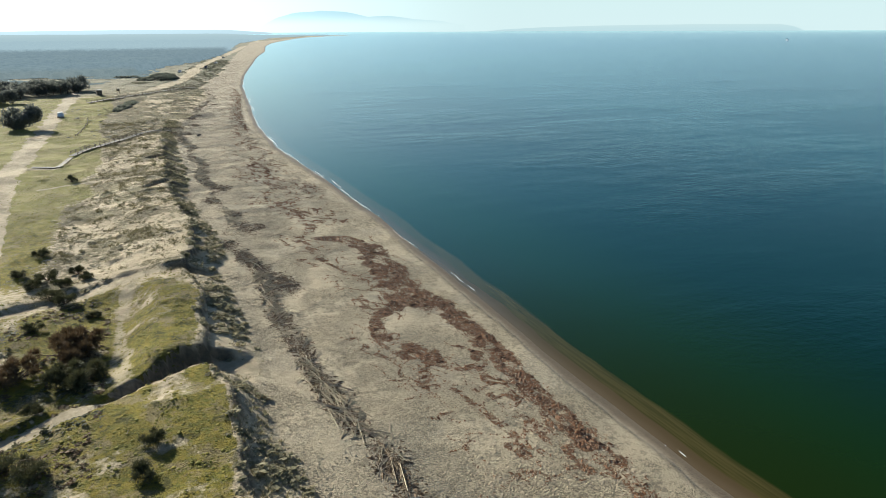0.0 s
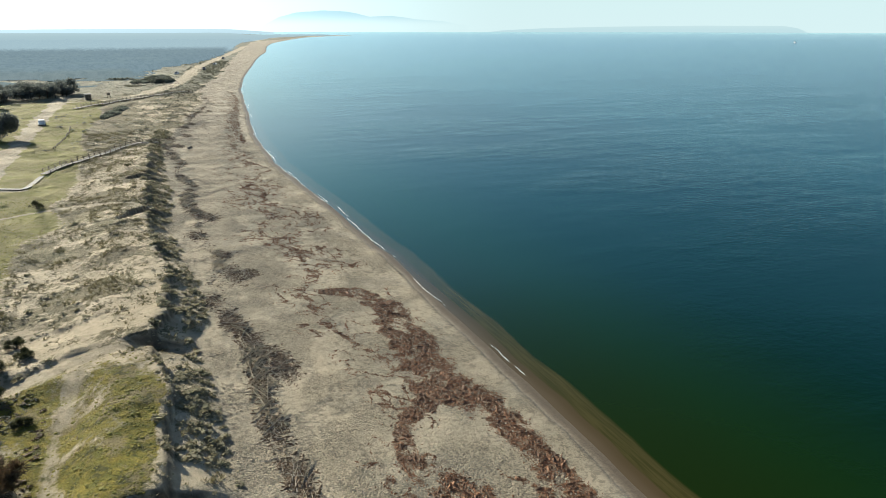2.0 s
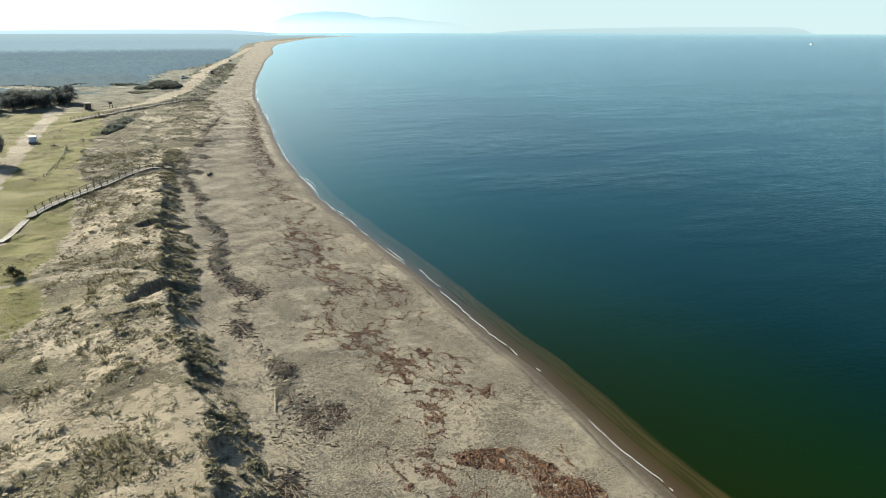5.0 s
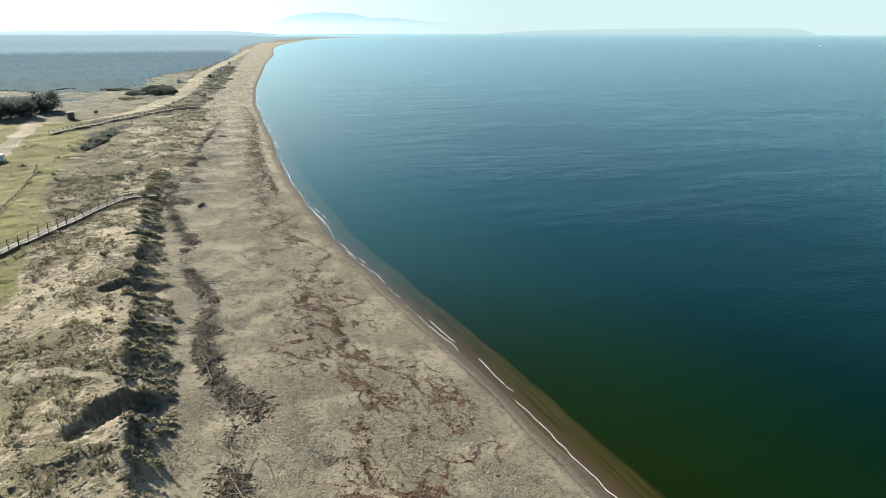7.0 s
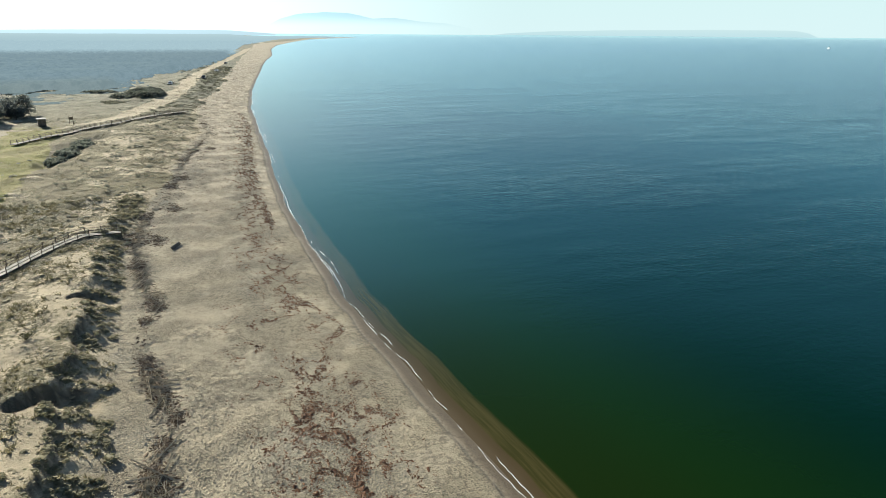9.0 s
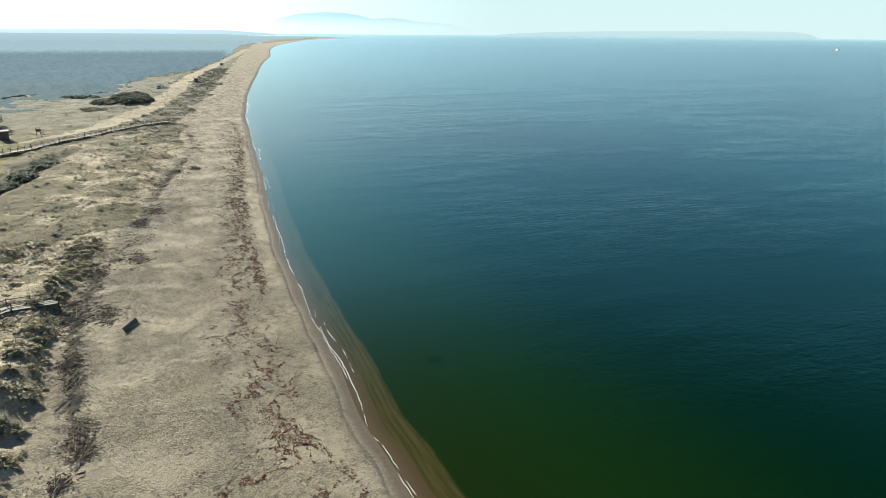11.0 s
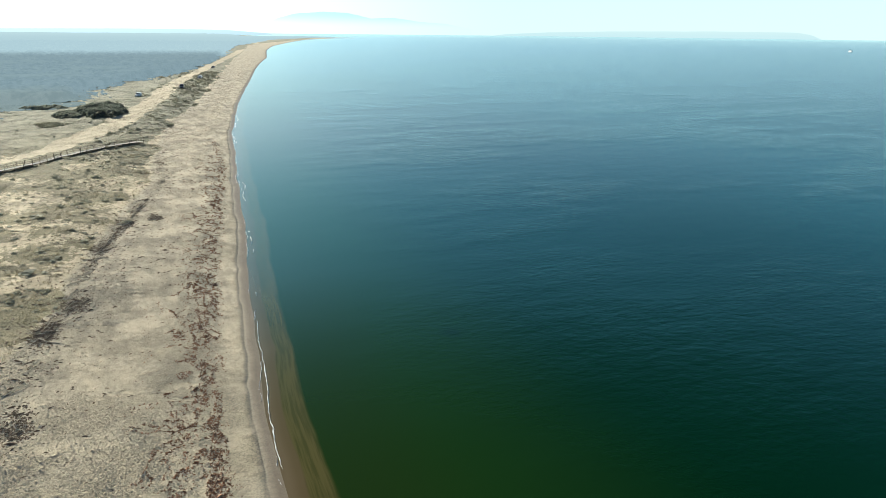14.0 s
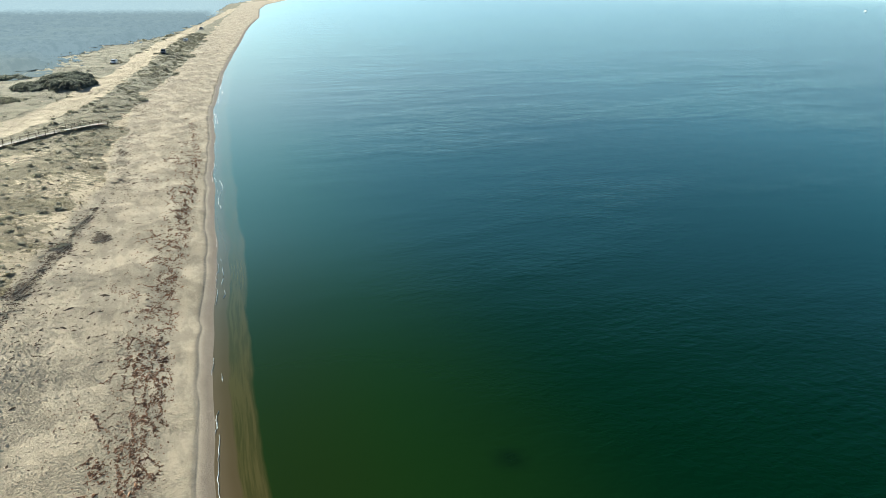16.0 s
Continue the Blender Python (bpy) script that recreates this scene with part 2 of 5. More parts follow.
def cover(x, y, slopes=False):
    """What grows or lies on the ground: green turf, dry dune scrub, bare track, beached weed, wet sand (each 0 to 1)."""
    d = shore(y) - x
    xt, xc = toe_crest(y)
    inland = step(-0.2, 1.2, xt - x)
    turf = step(-5, -9, x - 0.02 * (y - 200) + 3 * fbm(x, y, 12, 2, 41)) * step(100, 130, y) * step(330, 280, y)
    turf = np.maximum(turf, step(75, 67, y + 2 * fbm(x, y, 4, 2, 43)) * step(0.2, -0.6, x - xc) * (0.78 + 0.75 * fbm(x, y, 3, 3, 44)))
    turf = np.maximum(turf, step(-9, -13, x) * step(60, 90, y) * step(140, 110, y) * 0.8)
    ragged = step(-0.2, 1.2, xt - x + 4.0 * fbm(x, y, 9, 3, 49) * step(155, 195, y))
    dry = ragged * (0.29 + 0.14 * step(78, 90, y) * step(4, 0, x) + 0.5 * fbm(x, y, 5, 3, 45) + 0.2 * step(170, 210, y) + 0.4 * step(250, 420, y))
    bare = np.zeros_like(x)
    for line in (TRACK_MAIN, TRACK_NORTH, *PATHS, *GAPS[:2]):
        dist, wid = near_line(x, y, line)
        bare = np.maximum(bare, (0.52 if line is PATHS[3] else 1.0) * step(1.35, 0.45, dist / np.maximum(wid, 0.1) + 0.5 * fbm(x, y, 2.6, 3, 47)))
    bare = np.maximum(bare, 0.8 * step(0.15, 0.5, fbm(x, y, 7, 3, 48)) * inland * step(75, 82, y) * step(150, 110, y) * step(-14, -6, x))
    wx, wy = x + 0.55 * fbm(x, y, 2.4, 3, 54), y + 0.9 * fbm(x, y, 2.4, 3, 55)
    vx, vy = x + 1.1 * fbm(x, y, 2.9, 3, 64), y + 1.5 * fbm(x, y, 2.9, 3, 65)
    ragged_edge, lace = 0.5 * fbm(x, y, 1.1, 3, 50), 0.35 + 0.65 * step(-0.38, -0.05, fbm(x, y * 0.7, 0.9, 2, 52))
    netted = step(0.26, 0.10, np.abs(fbm(wx * 1.3, wy * 0.55, 1.1, 2, 53)))
    swell = vnoise(x / 1.5, y / 1.9, 66)
    gappy = step(-0.22, 0.12, fbm(x, y, 0.8, 2, 67))
    weed, belt = np.zeros_like(x), np.zeros_like(x)
    for dense, line in WEED:
        lx, ly, lw = np.array(line).T
        sel = (x > lx.min() - 6) & (x < lx.max() + 6) & (y > ly.min() - 6) & (y < ly.max() + 6)
        if not sel.any():
            continue
        dist, wid = near_line(wx[sel], wy[sel], line)
        if dense < 0.9:
            twin, _ = near_line(vx[sel], vy[sel], line)
            dist, wid = np.minimum(dist, twin), 0.72 * wid
            wid = wid * (0.45 + 1.0 * swell[sel])
        q = dist / np.maximum(wid, 0.08) + ragged_edge[sel]
        core = step(1.3, 0.7, q) * dense * np.where(wid > 0.5, lace[sel], 0.55 + 0.45 * lace[sel])
        if dense < 0.9:
            core = core * np.where(wid > 0.45, 0.14 + 0.86 * netted[sel], 0.25 + 0.75 * gappy[sel])
            belt[sel] = np.maximum(belt[sel], dense * step(3.4, 1.7, dist))
        weed[sel] = np.maximum(weed[sel], np.maximum(core, 0.16 * dense * step(1.9, 0.7, (dist - wid) / 0.9 + 1) * lace[sel]))
    strands = np.minimum(np.abs(fbm(wx * 1.1, wy * 0.55, 2.2, 3, 56)), np.abs(fbm(wx * 0.8, wy * 0.7, 3.1, 3, 59)))
    zone = step(2.6, 4.2, d) * step(16, 11, d + 5 * step(150, 190, y)) * step(20, 34, y) * step(420, 300, y) * step(0.0, 0.25, fbm(x, y, 7, 2, 57) + 0.3 * step(90, 100, y))
    broken = step(-0.3, 0.15, fbm(x, y, 1.9, 2, 60))
    weed = np.maximum(weed, 0.8 * step(0.052, 0.022, strands) * zone * broken)
    mesh = np.minimum(np.abs(fbm(vx * 1.4, vy * 0.6, 2.1, 2, 68)), np.abs(fbm(wx * 1.2, wy * 0.8, 2.4, 2, 69)))
    weed = np.maximum(weed, 0.95 * step(0.062, 0.030, mesh) * belt * (0.45 + 0.55 * broken) * step(2.4, 3.8, d))
    wet = step(1.8, 0.5, d + 0.25 * fbm(x, y, 3, 2, 58)) * (1 - 0.45 * step(0.2, -0.6, d))
    if not slopes:
        return turf * inland, np.clip(dry, 0, 1), bare * inland, weed * (1 - inland), wet
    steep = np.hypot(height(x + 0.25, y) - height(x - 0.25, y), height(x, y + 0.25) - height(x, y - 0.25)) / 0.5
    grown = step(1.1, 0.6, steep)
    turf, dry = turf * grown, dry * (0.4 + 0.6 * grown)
    # steep faces: dark soil, with the shade of the gaps painted in
    soil_shade = step(0.75, 1.25, steep + 0.3 * fbm(x, y, 1.5, 2, 62)) * inland
    return turf * inland, np.clip(dry, 0, 1), bare * inland, weed * (1 - inland) * (0.3 + 0.7 * step(170, 110, y)), wet, inland, soil_shade


# ---- materials ----
def material(name):
    m = bpy.data.materials.new(name)
    m.use_nodes = True
    t = m.node_tree
    return m, t, t.nodes["Principled BSDF"]


def node(t, kind, **sets):
    n = t.nodes.new(kind)
    for key, value in sets.items():
        n.inputs[key.replace("_", " ")].default_value = value
    return n


def mixed(t, fac, a, b, blend="MIX"):
    n = t.nodes.new("ShaderNodeMix")
    n.data_type, n.blend_type = "RGBA", blend
    for socket, value in ((n.inputs[0], fac), (n.inputs[6], a), (n.inputs[7], b)):
        if isinstance(value, bpy.types.NodeSocket):
            t.links.new(value, socket)
        elif isinstance(value, (int, float)):
            socket.default_value = value
        else:
            socket.default_value = (*value, 1)
    return n.outputs[2]


def calc(t, op, a, b=0.0, c=0.0):
    n = t.nodes.new("ShaderNodeMath")
    n.operation = op
    for socket, value in zip(n.inputs, (a, b, c)):
        if isinstance(value, bpy.types.NodeSocket):
            t.links.new(value, socket)
        else:
            socket.default_value = value
    return n.outputs[0]


def ramp(t, value, lo, hi, a=0.0, b=1.0):
    n = t.nodes.new("ShaderNodeMapRange")
    n.interpolation_type = "SMOOTHSTEP"
    t.links.new(value, n.inputs[0])
    for k, v in zip((1, 2, 3, 4), (lo, hi, a, b)):
        n.inputs[k].default_value = v
    return n.outputs[0]


def grain(t, scale, detail=4.0, rough=0.6, kind="noise", where=None, stretch=None):
    if where is None:
        where = t.nodes.new("ShaderNodeTexCoord").outputs["Object"]
    if stretch:
        mp = t.nodes.new("ShaderNodeMapping")
        mp.inputs["Scale"].default_value = stretch
        t.links.new(where, mp.inputs["Vector"])
        where = mp.outputs[0]
    if kind == "noise":
        n = node(t, "ShaderNodeTexNoise", Scale=scale, Detail=detail, Roughness=rough)
        t.links.new(where, n.inputs["Vector"])
        return n.outputs["Fac"]
    n = node(t, "ShaderNodeTexVoronoi", Scale=scale)
    t.links.new(where, n.inputs["Vector"])
    return n.outputs["Distance"]


def bump(t, bsdf, value, distance, strength=1.0):
    n = node(t, "ShaderNodeBump", Strength=strength, Distance=distance)
    t.links.new(value, n.inputs["Height"])
    t.links.new(n.outputs[0], bsdf.inputs["Normal"])


def attribute(t, name):
    n = t.nodes.new("ShaderNodeAttribute")
    n.attribute_name = name
    return n.outputs["Fac"]


def plain(name, colours, rough=0.8, scale=6.0, relief=0.01, metal=0.0, vary="object", spec=0.3, translucent=0.0):
    """A surface with grain at two scales, varying from piece to piece between two colours."""
    m, t, b = material(name)
    if vary == "island":
        r = t.nodes.new("ShaderNodeNewGeometry").outputs["Random Per Island"]
    else:
        r = t.nodes.new("ShaderNodeObjectInfo").outputs["Random"]
    col = mixed(t, r, colours[0], colours[1])
    g = grain(t, scale, 5.0)
    col = mixed(t, ramp(t, g, 0.35, 0.75, 0.0, 0.45), col, tuple(0.45 * v for v in colours[0]))
    g2 = grain(t, scale * 0.17, 2.0)
    col = mixed(t, ramp(t, g2, 0.4, 0.7, 0.0, 0.35), col, tuple(min(1.0, 1.3 * v) for v in colours[1]))
    t.links.new(col, b.inputs["Base Color"])
    b.inputs["Roughness"].default_value, b.inputs["Metallic"].default_value = rough, metal
    b.inputs["Specular IOR Level"].default_value = spec
    if relief:
        bump(t, b, g, relief)
    if translucent:
        tr = t.nodes.new("ShaderNodeBsdfTranslucent")
        t.links.new(col, tr.inputs["Color"])
        mx = t.nodes.new("ShaderNodeMixShader")
        mx.inputs[0].default_value = translucent
        t.links.new(b.outputs[0], mx.inputs[1])
        t.links.new(tr.outputs[0], mx.inputs[2])
        t.links.new(mx.outputs[0], t.nodes["Material Output"].inputs["Surface"])
    return m


def ground_material():
    m, t, b = material("sand_and_turf")
    fine, mid, wide = grain(t, 11.0, 6.0, 0.75), grain(t, 1.4, 4.0), grain(t, 0.12, 3.0)
    cells = grain(t, 5.5, kind="voronoi")
    sand = mixed(t, ramp(t, wide, 0.35, 0.65), (0.51, 0.43, 0.305), (0.45, 0.385, 0.28))
    sand = mixed(t, ramp(t, mid, 0.35, 0.7, 0.0, 0.5), sand, (0.54, 0.46, 0.33))
    sand = mixed(t, ramp(t, fine, 0.57, 0.70, 0.0, 0.65), sand, (0.15, 0.125, 0.09))
    trodden = ramp(t, grain(t, 0.16, 3.0), 0.40, 0.58, 0.15, 1.0)
    clods = grain(t, 7.5, 3.0, 0.6)
    # grey pebbles, and shade painted into the low pits of the relief
    shingle_shade = calc(t, "MULTIPLY", trodden, ramp(t, clods, 0.50, 0.62))
    sand = mixed(t, calc(t, "MULTIPLY", shingle_shade, 0.85), sand, (0.16, 0.14, 0.105))
    grey = calc(t, "MULTIPLY", ramp(t, grain(t, 0.11, 2.0), 0.5, 0.6), ramp(t, grain(t, 7.0, 2.0), 0.42, 0.6))
    sand = mixed(t, calc(t, "MULTIPLY", grey, 0.6), sand, (0.205, 0.195, 0.165))
    # dark crumbs that also paint the shade of footprints onto the sand
    scuff_shade = calc(t, "MULTIPLY", ramp(t, grain(t, 2.1, 4.0, 0.75), 0.51, 0.57), ramp(t, grain(t, 0.21, 3.0), 0.36, 0.6, 0.25, 1.0))
    sand = mixed(t, calc(t, "MULTIPLY", scuff_shade, 0.7), sand, (0.20, 0.175, 0.13))
    far_y = t.nodes.new("ShaderNodeSeparateXYZ")
    t.links.new(t.nodes.new("ShaderNodeTexCoord").outputs["Object"], far_y.inputs[0])
    streaks = grain(t, 0.5, 5.0, 0.75, stretch=(1.0, 0.35, 1.0))
    littered = mixed(t, ramp(t, streaks, 0.42, 0.60), (0.51, 0.435, 0.325), (0.33, 0.285, 0.215))
    sand = mixed(t, ramp(t, far_y.outputs[1], 165, 240, 0.0, 0.8), sand, littered)
    dune_sand = mixed(t, ramp(t, mid, 0.4, 0.65), (0.60, 0.50, 0.35), (0.50, 0.42, 0.29))
    sand = mixed(t, attribute(t, "dune"), sand, dune_sand)
    scrub = mixed(t, ramp(t, clods, 0.42, 0.62), (0.33, 0.28, 0.17), (0.17, 0.155, 0.085))
    scrub = mixed(t, ramp(t, wide, 0.4, 0.62, 0.0, 0.6), scrub, (0.23, 0.19, 0.125))
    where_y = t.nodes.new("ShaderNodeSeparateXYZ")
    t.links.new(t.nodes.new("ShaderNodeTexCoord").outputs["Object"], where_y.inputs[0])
    # scrub farther along the coast has haze mixed into its colour
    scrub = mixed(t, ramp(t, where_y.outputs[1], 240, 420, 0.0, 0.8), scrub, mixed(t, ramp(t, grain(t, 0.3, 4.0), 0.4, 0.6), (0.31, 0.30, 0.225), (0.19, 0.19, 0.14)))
    turf = mixed(t, ramp(t, mid, 0.3, 0.7), (0.145, 0.145, 0.018), (0.31, 0.245, 0.034))
    turf = mixed(t, ramp(t, grain(t, 0.45, 5.0, 0.7), 0.48, 0.62, 0.0, 0.75), turf, (0.30, 0.24, 0.13))
    turf = mixed(t, ramp(t, fine, 0.45, 0.65, 0.0, 0.7), turf, (0.06, 0.055, 0.02))
    turf = mixed(t, ramp(t, grain(t, 0.8, 4.0, 0.65), 0.55, 0.66, 0.0, 0.8), turf, (0.055, 0.06, 0.014))
    place_y = t.nodes.new("ShaderNodeSeparateXYZ")
    t.links.new(t.nodes.new("ShaderNodeTexCoord").outputs["Object"], place_y.inputs[0])
    # yellow-green meadow beyond the mounds, its colour also lightened for haze
    meadow = mixed(t, ramp(t, grain(t, 0.14, 4.0), 0.38, 0.62), (0.255, 0.245, 0.07), (0.34, 0.30, 0.13))
    turf = mixed(t, ramp(t, place_y.outputs[1], 80, 125, 0.0, 0.85), turf, meadow)
    patch = calc(t, "ADD", calc(t, "MULTIPLY", mid, 0.9), calc(t, "MULTIPLY", fine, 0.45))
    dry_f = ramp(t, calc(t, "ADD", attribute(t, "dry"), patch), 1.04, 1.16)
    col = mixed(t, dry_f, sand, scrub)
    turf_f = ramp(t, calc(t, "ADD", attribute(t, "turf"), patch), 0.95, 1.3)
    col = mixed(t, turf_f, col, turf)
    track = mixed(t, ramp(t, mid, 0.35, 0.65), (0.56, 0.475, 0.34), (0.45, 0.38, 0.265))
    col = mixed(t, ramp(t, calc(t, "ADD", attribute(t, "bare"), patch), 1.0, 1.3), col, track)
    weed_f = ramp(t, calc(t, "ADD", attribute(t, "weed"), patch), 1.0, 1.3)
    col = mixed(t, calc(t, "MULTIPLY", weed_f, 0.65), col, mixed(t, ramp(t, fine, 0.4, 0.6), (0.17, 0.088, 0.045), (0.045, 0.027, 0.016)))
    # earth colour kept dark to hold the shade on steep faces
    shaded_earth = mixed(t, ramp(t, mid, 0.35, 0.65), (0.20, 0.16, 0.11), (0.11, 0.09, 0.065))
    col = mixed(t, calc(t, "MULTIPLY", attribute(t, "soil_shade"), 0.85), col, shaded_earth)
    wet = attribute(t, "wet")
    col = mixed(t, calc(t, "MULTIPLY", wet, 0.9), col, (0.090, 0.066, 0.043))
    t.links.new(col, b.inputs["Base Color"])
    t.links.new(ramp(t, wet, 0.0, 1.0, 0.95, 0.55), b.inputs["Roughness"])
    b.inputs["Specular IOR Level"].default_value = 0.2
    rel = calc(t, "ADD", calc(t, "MULTIPLY", mid, 0.55), calc(t, "MULTIPLY", fine, 0.6))
    pits = calc(t, "MULTIPLY", ramp(t, cells, 0.02, 0.45), 0.3)
    rel = calc(t, "ADD", rel, calc(t, "MULTIPLY", calc(t, "ADD", pits, ramp(t, clods, 0.35, 0.68, 0.75, 0.0)), trodden))
    rough = calc(t, "MULTIPLY", rel, ramp(t, wet, 0.0, 0.6, 1.0, 0.05))
    bump(t, b, rough, 0.3)
    return m


def sea_material():
    """Turbid water, sandy at the edge and green with depth; gloss by Fresnel over small waves."""
    m, t, b = material("sea_water")
    t.nodes.remove(b)
    depth = attribute(t, "depth")
    body = t.nodes.new("ShaderNodeBsdfDiffuse")
    big = grain(t, 0.012, 3.0)
    seam = t.nodes.new("ShaderNodeCombineXYZ")
    sep = t.nodes.new("ShaderNodeSeparateXYZ")
    t.links.new(t.nodes.new("ShaderNodeTexCoord").outputs["Object"], sep.inputs[0])
    t.links.new(depth, seam.inputs[0])
    t.links.new(calc(t, "MULTIPLY", sep.outputs[1], 0.04), seam.inputs[1])
    bars = grain(t, 4.2, 3.0, where=seam.outputs[0])
    edge = calc(t, "ADD", depth, calc(t, "MULTIPLY", calc(t, "SUBTRACT", grain(t, 0.12, 2.0), 0.5), 0.9))
    col = mixed(t, ramp(t, edge, 0.1, 1.1), (0.098, 0.070, 0.042), (0.075, 0.052, 0.026))
    shelf = mixed(t, ramp(t, bars, 0.38, 0.62), (0.066, 0.054, 0.018), (0.042, 0.037, 0.011))
    col = mixed(t, ramp(t, edge, 1.15, 1.4), col, shelf)
    col = mixed(t, ramp(t, edge, 2.7, 3.15), col, (0.0088, 0.0190, 0.0014))
    col = mixed(t, ramp(t, depth, 3.0, 14.0), col, (0.0060, 0.0215, 0.0019))
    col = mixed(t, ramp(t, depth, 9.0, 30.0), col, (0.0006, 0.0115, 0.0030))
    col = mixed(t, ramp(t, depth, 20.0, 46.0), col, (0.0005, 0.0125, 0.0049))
    for px_, py_, wide_ in ((52.1, 208, 1.0), (39.2, 167.5, 0.8)):
        far = t.nodes.new("ShaderNodeVectorMath")
        far.operation = "DISTANCE"
        t.links.new(t.nodes.new("ShaderNodeTexCoord").outputs["Object"], far.inputs[0])
        far.inputs[1].default_value = (px_, py_, 0)
        col = mixed(t, ramp(t, calc(t, "ADD", far.outputs["Value"], grain(t, 0.8, 2.0)), 0.6 * wide_, 2.2 * wide_, 0.55, 0.0), col, (0.001, 0.004, 0.001))
    # offshore water tint, with some reflected sky put into the body colour
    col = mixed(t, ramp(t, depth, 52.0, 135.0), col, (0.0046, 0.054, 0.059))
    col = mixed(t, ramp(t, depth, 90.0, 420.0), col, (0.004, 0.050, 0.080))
    col = mixed(t, ramp(t, big, 0.45, 0.65, 0.0, 0.15), col, (0.002, 0.012, 0.011))
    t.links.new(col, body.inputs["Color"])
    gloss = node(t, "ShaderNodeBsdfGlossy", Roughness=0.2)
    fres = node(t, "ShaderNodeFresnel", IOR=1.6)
    # gloss tint imitates the reflected sky: dark green when steep, pale blue at grazing
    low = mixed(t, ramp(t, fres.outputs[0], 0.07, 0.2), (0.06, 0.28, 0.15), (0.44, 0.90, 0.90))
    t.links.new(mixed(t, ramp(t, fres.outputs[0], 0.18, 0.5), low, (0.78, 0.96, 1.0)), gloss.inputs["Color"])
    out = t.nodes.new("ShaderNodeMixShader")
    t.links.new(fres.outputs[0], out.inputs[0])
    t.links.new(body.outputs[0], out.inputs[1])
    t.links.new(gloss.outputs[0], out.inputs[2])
    w1 = grain(t, 1.0, 4.0, 0.62, stretch=(1.0, 1.35, 1.0))
    w2 = grain(t, 0.2, 3.0, 0.55, stretch=(0.7, 1.3, 1.0))
    gusts = ramp(t, grain(t, 0.02, 3.0, stretch=(0.6, 1.4, 1.0)), 0.40, 0.60, 0.35, 1.2)
    swell = calc(t, "ADD", calc(t, "MULTIPLY", w1, 0.5), calc(t, "MULTIPLY", w2, 0.8))
    away = calc(t, "ADD", calc(t, "MULTIPLY", sep.outputs[1], 0.907), calc(t, "MULTIPLY", sep.outputs[0], 0.421))
    slick = calc(t, "MULTIPLY", calc(t, "MULTIPLY", ramp(t, away, 1900, 2100), ramp(t, away, 2700, 2300)), ramp(t, grain(t, 0.004, 3.0, stretch=(0.4, 2.5, 1.0)), 0.42, 0.55))
    calmness = calc(t, "MULTIPLY", calc(t, "MULTIPLY", ramp(t, depth, 0.0, 45.0, 0.06, 1.0), gusts), calc(t, "SUBTRACT", 1.0, slick))
    bn = node(t, "ShaderNodeBump", Strength=1.0, Distance=0.11)
    t.links.new(calc(t, "MULTIPLY", swell, calmness), bn.inputs["Height"])
    for sh in (body, gloss, fres):
        t.links.new(bn.outputs[0], sh.inputs["Normal"])
    t.links.new(out.outputs[0], t.nodes["Material Output"].inputs["Surface"])
    return m


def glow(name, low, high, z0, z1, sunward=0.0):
    """A distant backdrop that glows with painted haze, changing with height and paler towards the sun."""
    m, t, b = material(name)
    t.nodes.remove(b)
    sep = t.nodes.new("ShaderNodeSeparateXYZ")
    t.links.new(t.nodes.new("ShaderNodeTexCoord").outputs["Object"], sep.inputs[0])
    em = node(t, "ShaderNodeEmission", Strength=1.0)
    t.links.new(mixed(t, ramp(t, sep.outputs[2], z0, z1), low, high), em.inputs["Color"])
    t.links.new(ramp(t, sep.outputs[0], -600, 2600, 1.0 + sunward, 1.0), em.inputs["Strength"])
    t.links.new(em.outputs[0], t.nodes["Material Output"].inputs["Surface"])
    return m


GROUND, SEA = ground_material(), sea_material()
FOAM = plain("sea_foam", ((0.8, 0.82, 0.82), (0.7, 0.73, 0.74)), 0.6, 5.0, 0.01, vary="island")
WEED_MAT = plain("dried_seaweed", ((0.285, 0.132, 0.058), (0.098, 0.050, 0.025)), 0.75, 9.0, 0.0, vary="island")
WEED_DARK = plain("matted_seaweed", ((0.15, 0.075, 0.04), (0.06, 0.034, 0.02)), 0.8, 9.0, 0.0, vary="island")
GRASS_DRY = plain("dry_grass", ((0.44, 0.37, 0.235), (0.28, 0.24, 0.145)), 0.8, 4.0, 0.0, vary="island", translucent=0.25)
GRASS_BENT = plain("bent_grass", ((0.36, 0.31, 0.175), (0.21, 0.185, 0.10)), 0.8, 4.0, 0.0, vary="island", translucent=0.25)
GRASS_GREEN = plain("green_grass", ((0.33, 0.275, 0.04), (0.14, 0.145, 0.022)), 0.8, 4.0, 0.0, vary="island", translucent=0.25)
LEAF_DARK = plain("dark_scrub_leaves", ((0.06, 0.066, 0.03), (0.11, 0.105, 0.05)), 0.7, 3.0, 0.0, vary="island", translucent=0.2)
LEAF_BROWN = plain("brown_twigs", ((0.20, 0.125, 0.065), (0.10, 0.075, 0.04)), 0.8, 3.0, 0.0, vary="island", translucent=0.15)
# needle colour raised and greyed to carry the haze over the pines
LEAF_PINE = plain("pine_needles", ((0.145, 0.16, 0.14), (0.14, 0.15, 0.14)), 0.6, 1.0, 0.0, vary="island", translucent=0.5)
BARK = plain("bark", ((0.14, 0.10, 0.07), (0.10, 0.075, 0.055)), 0.9, 8.0, 0.02)
DRIFT = plain("driftwood", ((0.46, 0.40, 0.31), (0.27, 0.225, 0.17)), 0.8, 7.0, 0.01)
